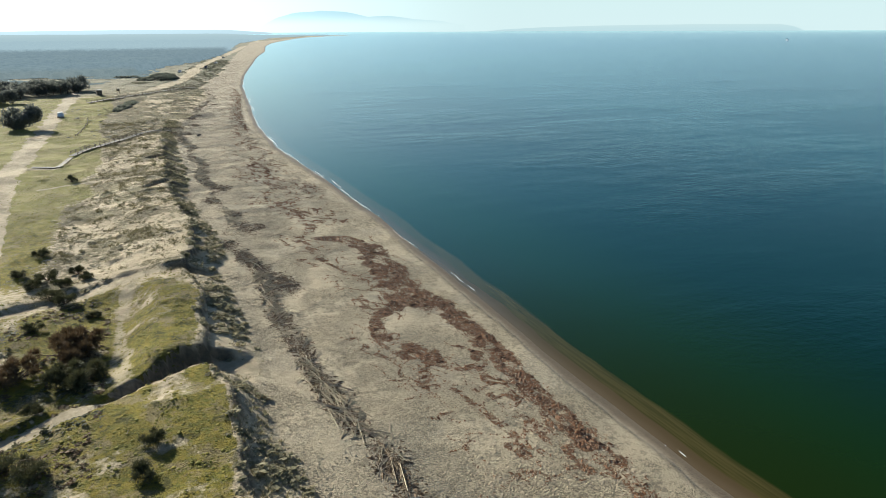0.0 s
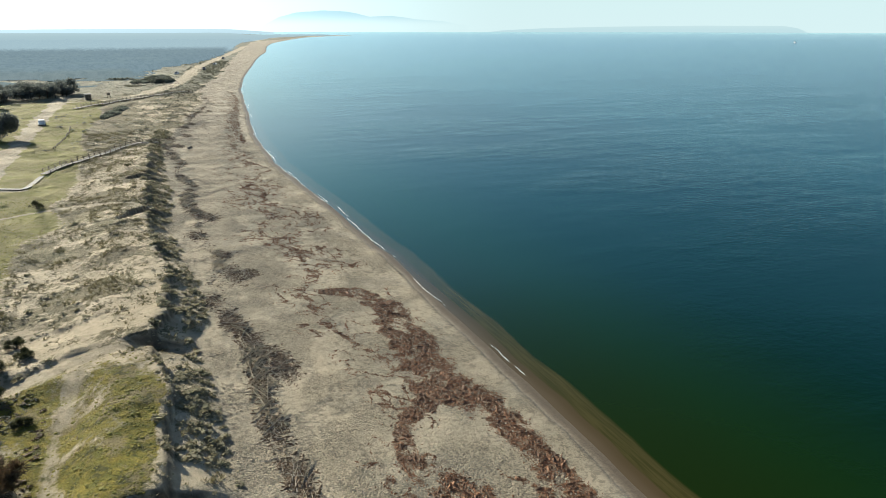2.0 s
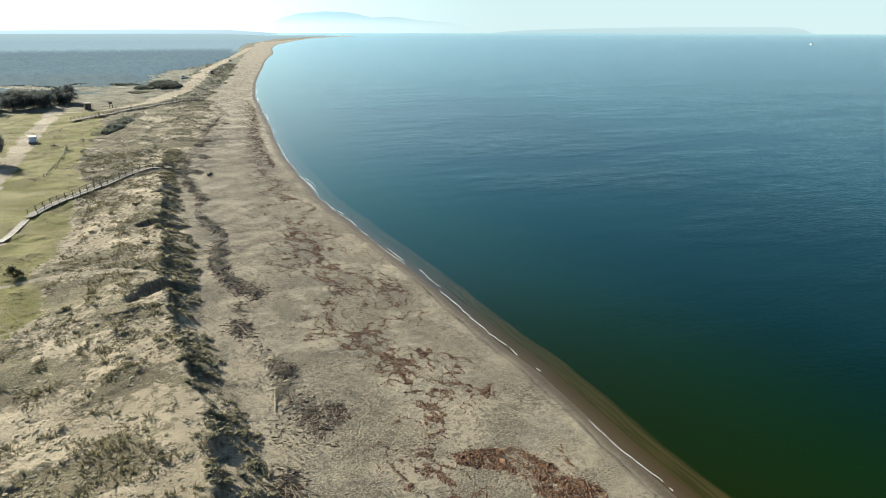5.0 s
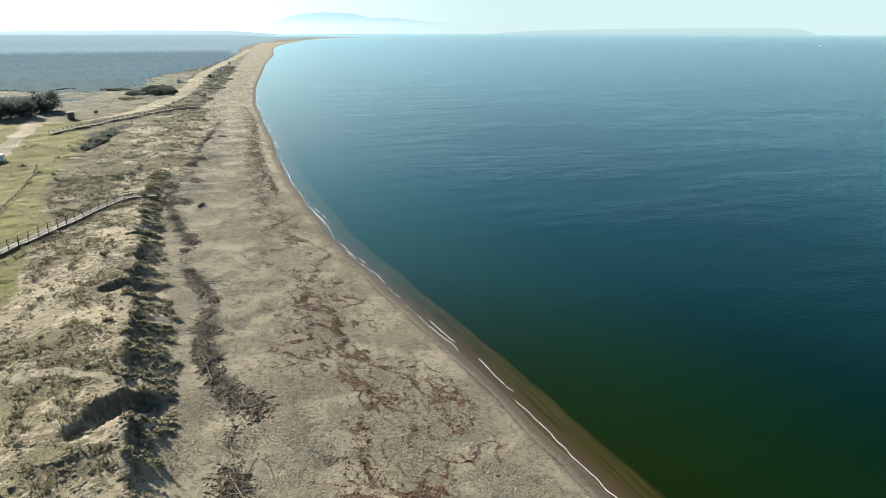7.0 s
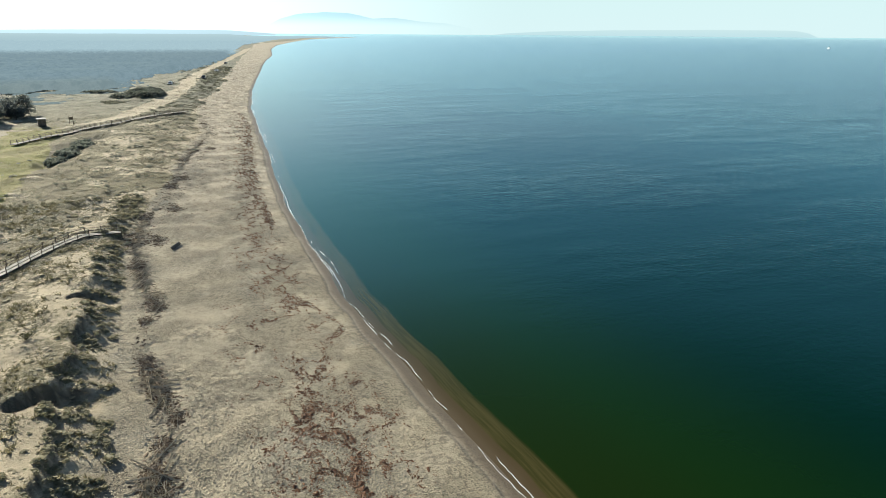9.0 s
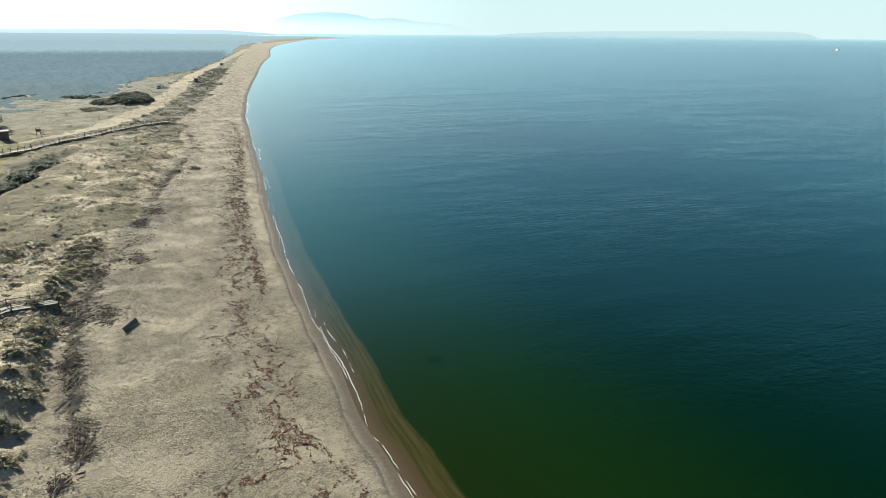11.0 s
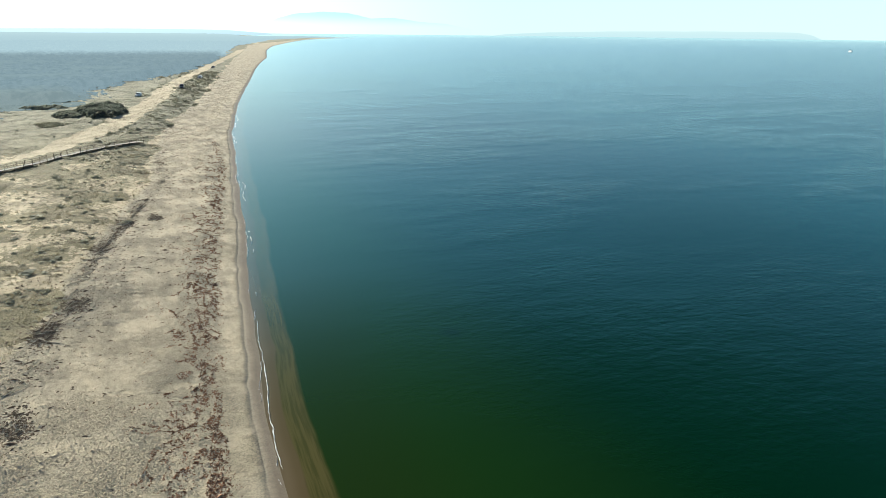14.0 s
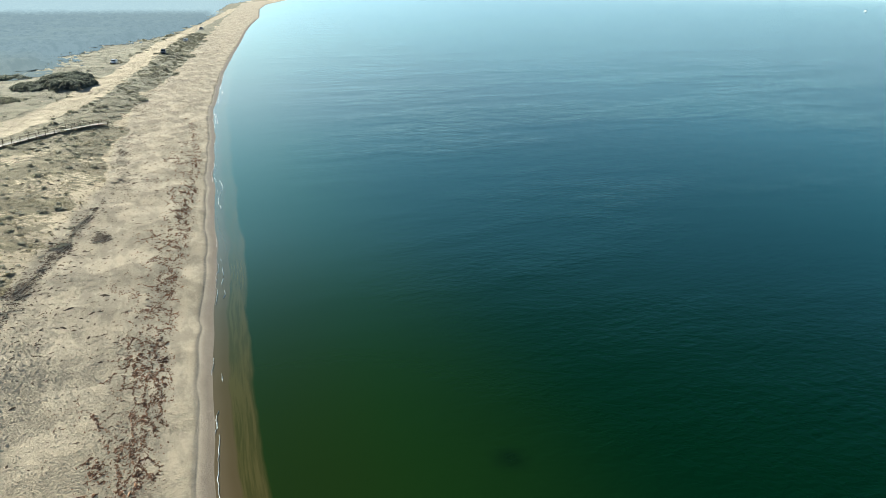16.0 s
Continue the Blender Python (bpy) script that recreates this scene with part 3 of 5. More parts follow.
DRIFT_BITS = plain("driftwood_bits", ((0.46, 0.38, 0.265), (0.19, 0.14, 0.09)), 0.85, 9.0, 0.0, vary="island")
PLANK = plain("weathered_planks", ((0.36, 0.33, 0.28), (0.26, 0.235, 0.20)), 0.8, 6.0, 0.004, vary="island")
POST = plain("dark_timber", ((0.12, 0.095, 0.07), (0.17, 0.14, 0.105)), 0.8, 8.0, 0.004)
CUSHION = plain("grey_dune_scrub", ((0.22, 0.21, 0.12), (0.36, 0.32, 0.21)), 0.8, 3.0, 0.0, vary="island", translucent=0.4)
# dune scrub for the distance, its colour lightened for haze
SCRUB_HAZED = plain("hazed_dune_scrub", ((0.33, 0.315, 0.23), (0.23, 0.225, 0.165)), 0.8, 3.0, 0.0, vary="island", translucent=0.4)
SCRUB_GREY = plain("grey_green_scrub", ((0.20, 0.215, 0.175), (0.15, 0.165, 0.135)), 0.8, 3.0, 0.0, vary="island", translucent=0.5)



# ---- mesh helpers ----
def mesh_object(name, verts, faces, mat, smooth=False):
    me = bpy.data.meshes.new(name)
    if isinstance(faces, np.ndarray):
        n, k = faces.shape
        me.vertices.add(len(verts))
        me.vertices.foreach_set("co", np.asarray(verts, np.float32).ravel())
        me.loops.add(n * k)
        me.loops.foreach_set("vertex_index", faces.astype(np.int32).ravel())
        me.polygons.add(n)
        me.polygons.foreach_set("loop_start", np.arange(0, n * k, k, dtype=np.int32))
        me.update(calc_edges=True)
    else:
        me.from_pydata([tuple(v) for v in verts], [], faces)
        me.update()
    if mat:
        me.materials.append(mat)
    me.polygons.foreach_set("use_smooth", np.full(len(me.polygons), smooth, dtype=bool))
    return new(name, me)


def part(name, geo, mat, parent, label="", smooth=False):
    """One mesh under a thing or under a part; geo is (verts, faces) in the parent's space."""
    ob = mesh_object(name, geo[0], geo[1], mat, smooth)
    ob.parent = parent
    return tagged(ob, label)


def joined(*pieces):
    verts, faces = [], []
    for v, f in pieces:
        faces += [tuple(i + len(verts) for i in q) for q in f]
        verts += list(v)
    return verts, faces


def moved(geo, m):
    return [tuple(m @ Vector(v)) for v in geo[0]], geo[1]


def box(sx, sy, sz, x=0.0, y=0.0, z=0.0, edge=0.0):
    """A box with its base centre at x, y, z and its upright and top edges bevelled."""
    bm = bmesh.new()
    bmesh.ops.create_cube(bm, size=1.0, matrix=Matrix.Translation((x, y, z + sz / 2)) @ Matrix.Diagonal((sx, sy, sz, 1)))
    if edge:
        bmesh.ops.bevel(bm, geom=bm.edges[:], offset=edge, segments=1, affect="EDGES")
    geo = [tuple(v.co) for v in bm.verts], [tuple(v.index for v in f.verts) for f in bm.faces]
    bm.free()
    return geo


def tube(path, radii, sides=6, caps=True):
    verts, faces = [], []
    for i, p in enumerate(path):
        p = Vector(p)
        ahead = Vector(path[min(i + 1, len(path) - 1)]) - Vector(path[max(i - 1, 0)])
        q = ahead.to_track_quat("Z", "Y")
        for k in range(sides):
            a = 2 * math.pi * k / sides
            verts.append(tuple(p + q @ Vector((math.cos(a) * radii[i], math.sin(a) * radii[i], 0))))
    for i in range(len(path) - 1):
        for k in range(sides):
            a, b = i * sides + k, i * sides + (k + 1) % sides
            faces.append((a, b, b + sides, a + sides))
    if caps:
        faces += [tuple(reversed(range(sides))), tuple(range((len(path) - 1) * sides, len(path) * sides))]
    return verts, faces


def swarm(name, templates, pts, size, turn, mat, tilt=0.0, flat=1.0, lift=0.0):
    """Many small pieces joined in one mesh: at each place one template, scaled and turned about z."""
    pts, size, turn = np.asarray(pts, float), np.asarray(size, float), np.asarray(turn, float)
    vs, fs, base = [], [], 0
    pick = rng.integers(0, len(templates), len(pts))
    for k, (tv, tf) in enumerate(templates):
        sel = pick == k
        if not sel.any():
            continue
        tv, tf = np.asarray(tv, float), np.asarray(tf, int)
        n, nv = sel.sum(), len(tv)
        c, s = np.cos(turn[sel])[:, None], np.sin(turn[sel])[:, None]
        q = tv[None] * size[sel][:, None, None]
        lean = tilt * rng.normal(size=(n, 2))
        x, y, z = q[..., 0], q[..., 1], q[..., 2] * flat
        x, y = x * c - y * s + z * lean[:, :1], x * s + y * c + z * lean[:, 1:]
        vs.append(np.stack([x, y, z + lift], -1).reshape(-1, 3) + np.repeat(pts[sel], nv, 0))
        fs.append((tf[None] + (base + nv * np.arange(n))[:, None, None]).reshape(-1, tf.shape[1]))
        base += n * nv
    return mesh_object(name, np.concatenate(vs), np.concatenate(fs), mat)


def spaced(a, b, fine_a, fine_b, cell, grow=1.06):
    """Grid lines from a to b, evenly fine between fine_a and fine_b and ever coarser outside."""
    mid = list(np.arange(fine_a, fine_b + cell / 2, cell))
    left, right, s = [], [], cell
    v = fine_a
    while v > a:
        s *= grow
        v -= s
        left.append(max(v, a))
    v, s = fine_b, cell
    while v < b:
        s *= grow
        v += s
        right.append(min(v, b))
    return np.array(left[::-1] + mid + right)


def sheet(name, dd, yy, mat):
    D, Y = np.meshgrid(dd, yy)
    X = shore(Y) - D
    n, k = Y.shape
    idx = np.arange(n * k).reshape(n, k)
    faces = np.stack([idx[:-1, :-1], idx[1:, :-1], idx[1:, 1:], idx[:-1, 1:]], -1).reshape(-1, 4)
    return X.ravel(), Y.ravel(), D.ravel(), faces


# ---- ground and sea ----
xs, ys, ds, fs = sheet("ground", spaced(-900, 4900, -5, 48, 0.34, 1.09), spaced(-4900, 4990, 22, 235, 0.34, 1.035), GROUND)
zs = height(xs, ys)
ground = mesh_object("ground", np.stack([xs, ys, zs], -1), fs, GROUND, True)
for key, values in zip(("turf", "dry", "bare", "weed", "wet", "dune", "soil_shade"), cover(xs, ys, True)):
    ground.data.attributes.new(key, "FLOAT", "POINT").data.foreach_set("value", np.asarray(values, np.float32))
tagged(ground, "pale sandy beach, low grassy dunes and coastal plain", "ground", kind="structure")

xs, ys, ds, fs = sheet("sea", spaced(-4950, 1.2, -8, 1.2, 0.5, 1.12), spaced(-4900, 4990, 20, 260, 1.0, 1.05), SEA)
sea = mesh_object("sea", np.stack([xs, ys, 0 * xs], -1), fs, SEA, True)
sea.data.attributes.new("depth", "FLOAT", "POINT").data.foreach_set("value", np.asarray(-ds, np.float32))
tagged(sea, "calm green and blue sea with small ripples", "sea", kind="structure")


def height1(x, y):
    return float(height(np.array([x]), np.array([y]))[0])


# ---- far distance ----
def skyline(name, mat, radius, az0, az1, tops, label, low=-3.0, n=90):
    """A hazy far outline on a wide circle about the bay; tops are (share, metres)."""
    verts, faces = [], []
    for i in range(n + 1):
        f = i / n
        a = radians(az0 + (az1 - az0) * f)
        x, y = 15 + radius * math.sin(a), 95 + radius * math.cos(a)
        h = float(np.interp(f, *zip(*tops)))
        h += (0.03 * h) * float(fbm(np.array([f * 60.0]), np.array([3.0]), 2.0, 3, 70)[0])
        verts += [(x, y, low), (x, y, h)]
        if i:
            faces.append((2 * i - 2, 2 * i, 2 * i + 1, 2 * i - 1))
    ob = mesh_object(name, verts, faces, mat)
    return tagged(ob, label, "backdrop", kind="structure")


def az(px):
    return 24.7 + math.degrees(math.atan((px - 784) / 1176.0))


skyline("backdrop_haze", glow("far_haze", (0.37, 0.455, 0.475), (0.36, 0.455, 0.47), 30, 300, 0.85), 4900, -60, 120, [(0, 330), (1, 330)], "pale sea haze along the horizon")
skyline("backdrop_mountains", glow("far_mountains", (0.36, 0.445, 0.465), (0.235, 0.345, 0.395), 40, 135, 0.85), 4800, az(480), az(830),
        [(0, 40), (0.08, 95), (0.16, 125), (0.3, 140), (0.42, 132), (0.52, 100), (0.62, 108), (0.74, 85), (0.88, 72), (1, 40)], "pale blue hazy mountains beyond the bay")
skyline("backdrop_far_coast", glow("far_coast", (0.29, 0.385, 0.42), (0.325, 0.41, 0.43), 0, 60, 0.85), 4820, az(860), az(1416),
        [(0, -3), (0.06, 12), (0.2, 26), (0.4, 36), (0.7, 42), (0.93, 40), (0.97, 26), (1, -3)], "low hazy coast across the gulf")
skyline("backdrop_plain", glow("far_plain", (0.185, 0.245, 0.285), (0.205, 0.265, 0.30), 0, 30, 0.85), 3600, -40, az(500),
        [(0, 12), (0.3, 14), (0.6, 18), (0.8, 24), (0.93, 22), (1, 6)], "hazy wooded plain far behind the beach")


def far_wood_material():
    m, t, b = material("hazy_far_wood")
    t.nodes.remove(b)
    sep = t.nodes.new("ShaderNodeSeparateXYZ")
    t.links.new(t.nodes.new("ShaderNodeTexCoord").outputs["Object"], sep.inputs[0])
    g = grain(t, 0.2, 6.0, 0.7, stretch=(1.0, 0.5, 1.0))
    # haze painted as a blue-grey glow, paler the farther the wood
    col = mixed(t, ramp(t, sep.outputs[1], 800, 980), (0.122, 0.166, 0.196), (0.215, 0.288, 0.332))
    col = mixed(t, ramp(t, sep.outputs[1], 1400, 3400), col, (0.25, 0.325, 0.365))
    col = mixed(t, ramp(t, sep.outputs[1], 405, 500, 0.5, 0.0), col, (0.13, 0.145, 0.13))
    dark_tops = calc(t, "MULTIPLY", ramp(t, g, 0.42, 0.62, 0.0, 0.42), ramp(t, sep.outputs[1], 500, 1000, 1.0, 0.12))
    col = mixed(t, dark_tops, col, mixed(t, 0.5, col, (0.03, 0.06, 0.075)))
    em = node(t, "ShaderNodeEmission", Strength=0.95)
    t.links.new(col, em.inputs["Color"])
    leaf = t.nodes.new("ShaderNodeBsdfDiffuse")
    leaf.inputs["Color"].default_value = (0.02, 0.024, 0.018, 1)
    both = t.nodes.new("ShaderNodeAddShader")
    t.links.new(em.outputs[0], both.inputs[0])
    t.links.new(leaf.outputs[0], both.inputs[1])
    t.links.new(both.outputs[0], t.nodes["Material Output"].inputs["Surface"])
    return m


EDGE = [(300, -34), (340, -24), (415, -14), (440, 4), (450, 10), (488, 8), (512, 19), (565, 38), (618, 60), (740, 93), (850, 112), (920, 124), (1300, 195), (2000, 400), (2400, 600), (2500, 700), (2540, 790), (2600, 430), (3700, 500)]
uu, vv = spaced(0, 2600, 0, 300, 7.0, 1.1), spaced(385, 3590, 385, 900, 5.0, 1.03)
U, V = np.meshgrid(uu, vv)
XX = np.interp(V, *zip(*EDGE)) - U + 10 * fbm(U, V, 40, 2, 140)
ZZ = height(XX, V) + (5.5 + 1.6 * fbm(XX, V, 15, 3, 141)) * step(0, 12, U) * step(434, 444, V + 16 * fbm(XX, V, 30, 3, 143)) - 2.6
idx = np.arange(U.size).reshape(U.shape)
ff = np.stack([idx[:-1, :-1], idx[:-1, 1:], idx[1:, 1:], idx[1:, :-1]], -1).reshape(-1, 4)[:, ::-1]
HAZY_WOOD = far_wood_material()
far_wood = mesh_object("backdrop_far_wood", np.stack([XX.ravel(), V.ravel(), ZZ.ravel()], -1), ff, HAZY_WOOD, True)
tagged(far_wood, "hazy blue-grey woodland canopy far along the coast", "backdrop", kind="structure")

# ---- beached seaweed ----
def flake(seed, high):
    r = random.Random(seed)
    n = 6
    verts = [(math.cos(2 * math.pi * k / n) * r.uniform(0.8, 1.7), math.sin(2 * math.pi * k / n) * r.uniform(0.25, 0.55), r.uniform(-0.15, 0.1)) for k in range(n)]
    verts.append((r.uniform(-0.2, 0.2), r.uniform(-0.2, 0.2), high))
    return verts, [(k, (k + 1) % n, n) for k in range(n)]


FLAKES = [flake(k, 0.35 + 0.1 * (k % 4)) for k in range(8)]


def place(n, x0, x1, y0, y1):
    return rng.uniform(x0, x1, n), rng.uniform(y0, y1, n)


def on_ground(x, y, dz=0.0):
    return np.stack([x, y, height(x, y) + dz], -1)


wd, wy = place(1050000, 1.5, 21, 18, 340)
wx = shore(wy) - wd
wd = cover(wx, wy)[3]
keep = rng.random(len(wx)) < np.where(wd > 0.82, 0.8, 1.0) * wd * step(345, 260, wy)
wx, wy = wx[keep], wy[keep]
weed = swarm("beached_seaweed", FLAKES, on_ground(wx, wy), (rng.gamma(2.2, 0.026, len(wx)) + 0.028) * (0.62 + 0.38 * wd[keep]) * (1 + np.maximum(wy - 200, 0) / 500), rng.normal(1.3, 0.8, len(wx)), WEED_MAT, 0.4, 0.85)
big = (rng.random(len(wx)) < 0.10 * step(0.7, 1.0, wd[keep])) & (wy < 150)
heaps = swarm("seaweed_heaps", FLAKES, on_ground(wx[big], wy[big]), rng.gamma(3, 0.026, big.sum()) + 0.05, rng.normal(1.3, 0.8, big.sum()), WEED_DARK, 0.3, 1.1)
tagged(heaps, "small dark heaps of matted dried seaweed", "seaweed", kind="stuff")
tagged(weed, "reddish-brown dried seaweed strewn in bands on the sand", "seaweed", kind="stuff")

# ---- sand clods and pebbles on the beach ----
PEBBLE = plain("beach_pebbles", ((0.58, 0.495, 0.36), (0.34, 0.29, 0.215)), 0.85, 9.0, 0.0, vary="island")


def clod(seed):
    r = random.Random(seed)
    verts = [(math.cos(1.571 * k + 0.4) * r.uniform(0.6, 1.3), math.sin(1.571 * k + 0.4) * r.uniform(0.5, 1.0), -0.2) for k in range(4)] + [(r.uniform(-0.3, 0.3), r.uniform(-0.3, 0.3), r.uniform(0.5, 0.9))]
    return verts, [(k, (k + 1) % 4, 4) for k in range(4)]


CLODS = [clod(950 + k) for k in range(10)]
px, py = place(520000, 6, 40, 20, 250)
dd = shore(py) - px
patchy = fbm(px, py, 7, 3, 81)
dens = (0.32 + 0.5 * step(-0.2, 0.3, patchy)) * (0.35 + 0.65 * step(-0.2, 0.2, fbm(px, py, 1.3, 2, 83))) * step(2.6, 5.5, dd) * step(-0.5, 0.5, px - toe_crest(py)[0])
keep = rng.random(len(px)) < dens
px, py, patchy = px[keep], py[keep], patchy[keep]
peb = swarm("beach_pebbles", CLODS, on_ground(px, py), (rng.gamma(2.2, 0.022, len(px)) + 0.026) * (0.85 + 0.15 * step(0.0, 0.4, patchy)), rng.uniform(0, 6.28, len(px)), PEBBLE, 0.1, 0.85)
tagged(peb, "grey and tan pebbles and clods on the sand", "pebbles", kind="stuff")

# ---- foam at the water's edge ----
def foam_line(off, seed, share, fat):
    verts, faces = [], []
    yy = np.arange(18, 420, 0.16)
    dd = off + 0.5 * fbm(yy, yy * 0 + 5, 4.0, 4, seed)
    on = 0.12 * step(150, 260, yy) - 0.1 * step(150, 90, yy) + fbm(yy, yy * 0 + 8, 9.0, 2, seed + 1) + 0.35 * fbm(yy, yy * 0, 1.2, 2, seed + 2) - share
    w = (fat * np.clip(on + 0.1, 0, 0.5) + 0.015) * (0.35 + 1.3 * vnoise(yy / 0.35, yy * 0, seed + 4))
    xx = shore(yy) - dd + 0.07 * fbm(yy, yy * 0 + 2, 0.6, 2, seed + 5)
    for i in range(len(yy) - 1):
        if on[i] < 0:
            continue
        base = len(verts)
        for k in (i, i + 1):
            verts += [(xx[k] - w[k] * 0.5, yy[k], 0.012), (xx[k], yy[k], 0.05), (xx[k] + w[k] * 0.5, yy[k], 0.012)]
        faces += [(base, base + 1, base + 4, base + 3), (base + 1, base + 2, base + 5, base + 4)]
    return verts, faces


fv, ff = joined(foam_line(-0.3, 90, 0.18, 0.06), foam_line(0.05, 94, 0.2, 0.03), foam_line(-0.7, 97, 0.55, 0.07))
tagged(mesh_object("wave_foam", fv, ff, FOAM, True), "thin broken lines of white foam at the water's edge", "foam", kind="stuff")

# ---- grass on the dunes ----
def tuft(seed, blades=7):
    r = random.Random(seed)
    verts, faces = [], []
    for _ in range(blades):
        a, lean, w, h = r.uniform(0, 6.28), r.uniform(0.2, 0.9), r.uniform(0.08, 0.16), r.uniform(0.5, 1.0)
        bx, by = 0.25 * math.cos(a) * r.random(), 0.25 * math.sin(a) * r.random()
        n = len(verts)
        verts += [(bx - w * math.sin(a), by + w * math.cos(a), -0.1), (bx + w * math.sin(a), by - w * math.cos(a), -0.1), (bx + lean * math.cos(a), by + lean * math.sin(a), h)]
        faces.append((n, n + 1, n + 2))
    return verts, faces


TUFTS = [tuft(k) for k in range(8)]
gx, gy = place(150000, -45, 34, 20, 330)
turf, dry, bare, _, _ = cover(gx, gy)
xt, xc = toe_crest(gy)
face = step(0, 0.6, xt - gx) * step(-0.3, 0.3, gx - xc)
clump = step(0.0, 0.35, fbm(gx, gy, 1.6, 2, 95))
keep = rng.random(len(gx)) < np.clip(dry * clump * 0.5 + 0.25 * face, 0, 1) * (1 - bare) * (1 - 0.8 * turf) * (gx > -30)
dryg = swarm("dry_dune_grass", TUFTS, on_ground(gx[keep], gy[keep]), rng.gamma(4, 0.03, keep.sum()) + 0.06, rng.uniform(0, 6.28, keep.sum()), GRASS_DRY, 0.2)
tagged(dryg, "sparse dry straw-coloured grass tufts on the dunes", "dune grass", kind="stuff")


def dome(seed):
    r = random.Random(seed)
    n, verts = 6, []
    for q, z in ((1.0, -0.15), (0.72, 0.38)):
        verts += [(q * math.cos(6.283 * k / n) * r.uniform(0.75, 1.25), q * math.sin(6.283 * k / n) * r.uniform(0.75, 1.25), z + r.uniform(-0.1, 0.12)) for k in range(n)]
    verts.append((r.uniform(-0.2, 0.2), r.uniform(-0.2, 0.2), 0.6))
    faces = []
    for k in range(n):
        m_ = (k + 1) % n
        faces += [(k, m_, n + m_), (k, n + m_, n + k), (n + k, n + m_, 2 * n)]
    return verts, faces


DOMES = [dome(900 + k) for k in range(8)]
hx, hy = place(170000, -30, 34, 20, 215)
turf, dry, bare, _, _ = cover(hx, hy)
rows_ = step(-0.1, 0.25, fbm(hx, hy * 0.8, 1.1, 2, 151) + 0.5 * fbm(hx, hy, 6, 2, 152))
keep = (rng.random(len(hx)) < np.clip(dry + 0.3, 0, 1) * np.clip(1.5 * rows_, 0, 1) * (1 - 0.92 * bare)) & (turf < 0.3) & (hx < toe_crest(hy)[0])
tus = swarm("dune_tussocks", DOMES, on_ground(hx[keep], hy[keep]), rng.gamma(3, 0.024, keep.sum()) + 0.03, rng.uniform(0, 6.28, keep.sum()), GRASS_DRY, 0.1, 0.6)
tx, ty = place(100000, -30, 20, 20, 212)
turf, dry, bare, _, _ = cover(tx, ty)
spread = step(0.0, 0.3, fbm(tx, ty * 0.8, 1.5, 3, 154) + 0.5 * fbm(tx, ty, 6, 2, 152))
keep = (rng.random(len(tx)) < np.clip(dry + 0.35, 0, 1) * spread * (1 - 0.95 * bare)) & (turf < 0.3) & (tx < toe_crest(ty)[0])
bents = swarm("bent_grass", TUFTS, on_ground(tx[keep], ty[keep]), rng.gamma(3, 0.07, keep.sum()) + 0.10, rng.uniform(0, 6.28, keep.sum()), GRASS_BENT, 0.3, 0.6)
tagged(bents, "low bent clumps of olive and straw dune grass", "dune grass", kind="stuff")
tagged(tus, "low tussocks of dry grass and sea holly on the dune sand", "tussocks", kind="stuff")
turf, dry, bare, _, _ = cover(hx, hy)
keep = (rng.random(len(hx)) < 0.7 * turf * (0.35 + 0.65 * step(-0.2, 0.3, fbm(hx, hy, 2.0, 3, 153))) * (1 - 0.95 * bare)) & (hy < 140)
green = swarm("green_turf", DOMES, on_ground(hx[keep], hy[keep]), rng.gamma(4, 0.014, keep.sum()) + 0.03, rng.uniform(0, 6.28, keep.sum()), GRASS_GREEN, 0.1, 0.7)
tagged(green, "short lumpy yellow-green turf on the dune tops", "turf", kind="stuff")


# ---- bushes and trees ----
def leaf_cloud(lobes, count, size, seed):
    """Small bent leaf clumps strewn through lobes (x, y, z, radius), thinning at the outside."""
    r = np.random.default_rng(seed)
    lob = np.array(lobes, float)
    which = r.choice(len(lob), count, p=lob[:, 3] ** 2 / (lob[:, 3] ** 2).sum())
    v = r.normal(size=(count, 3))
    v /= np.linalg.norm(v, axis=1)[:, None]
    c = lob[which, :3] + v * (lob[which, 3] * r.uniform(0.55, 1.12, count))[:, None] * np.array([1, 1, 0.85])
    c[:, 2] = np.maximum(c[:, 2], 0.04)
    a = r.normal(size=(count, 3))
    a /= np.linalg.norm(a, axis=1)[:, None]
    b = np.cross(a, v + 0.3 * r.normal(size=(count, 3)))
    b /= np.linalg.norm(b, axis=1)[:, None] + 1e-6
    s = (size * r.uniform(0.6, 1.5, count))[:, None]
    verts = np.stack([c - a * s, c + b * s * 0.6, c + a * s, c - b * s * 0.6 + v * s * 0.4], 1).reshape(-1, 3)
    return verts, (np.arange(count)[:, None] * 4 + np.arange(4))


def twig_cloud(lobes, count, long, seed):
    """Thin upswept twigs spreading out of lobes (x, y, z, radius)."""
    r = np.random.default_rng(seed)
    lob = np.array(lobes, float)
    which = r.choice(len(lob), count, p=lob[:, 3] ** 2 / (lob[:, 3] ** 2).sum())
    v = r.normal(size=(count, 3)) + np.array([0, 0, 0.7])
    v /= np.linalg.norm(v, axis=1)[:, None]
    c = lob[which, :3] + v * (lob[which, 3] * r.uniform(0.2, 0.85, count))[:, None]
    c[:, 2] = np.maximum(c[:, 2], 0.02)
    side = np.cross(v, r.normal(size=(count, 3)))
    side /= np.linalg.norm(side, axis=1)[:, None] + 1e-6
    s = (long * r.uniform(0.5, 1.5, count))[:, None]
    tip = c + (v + 0.25 * r.normal(size=(count, 3))) * s
    tip[:, 2] = np.maximum(tip[:, 2], 0.05)
    verts = np.stack([c - side * s * 0.09, c + side * s * 0.09, tip], 1).reshape(-1, 3)
    return verts, (np.arange(count)[:, None] * 3 + np.arange(3))


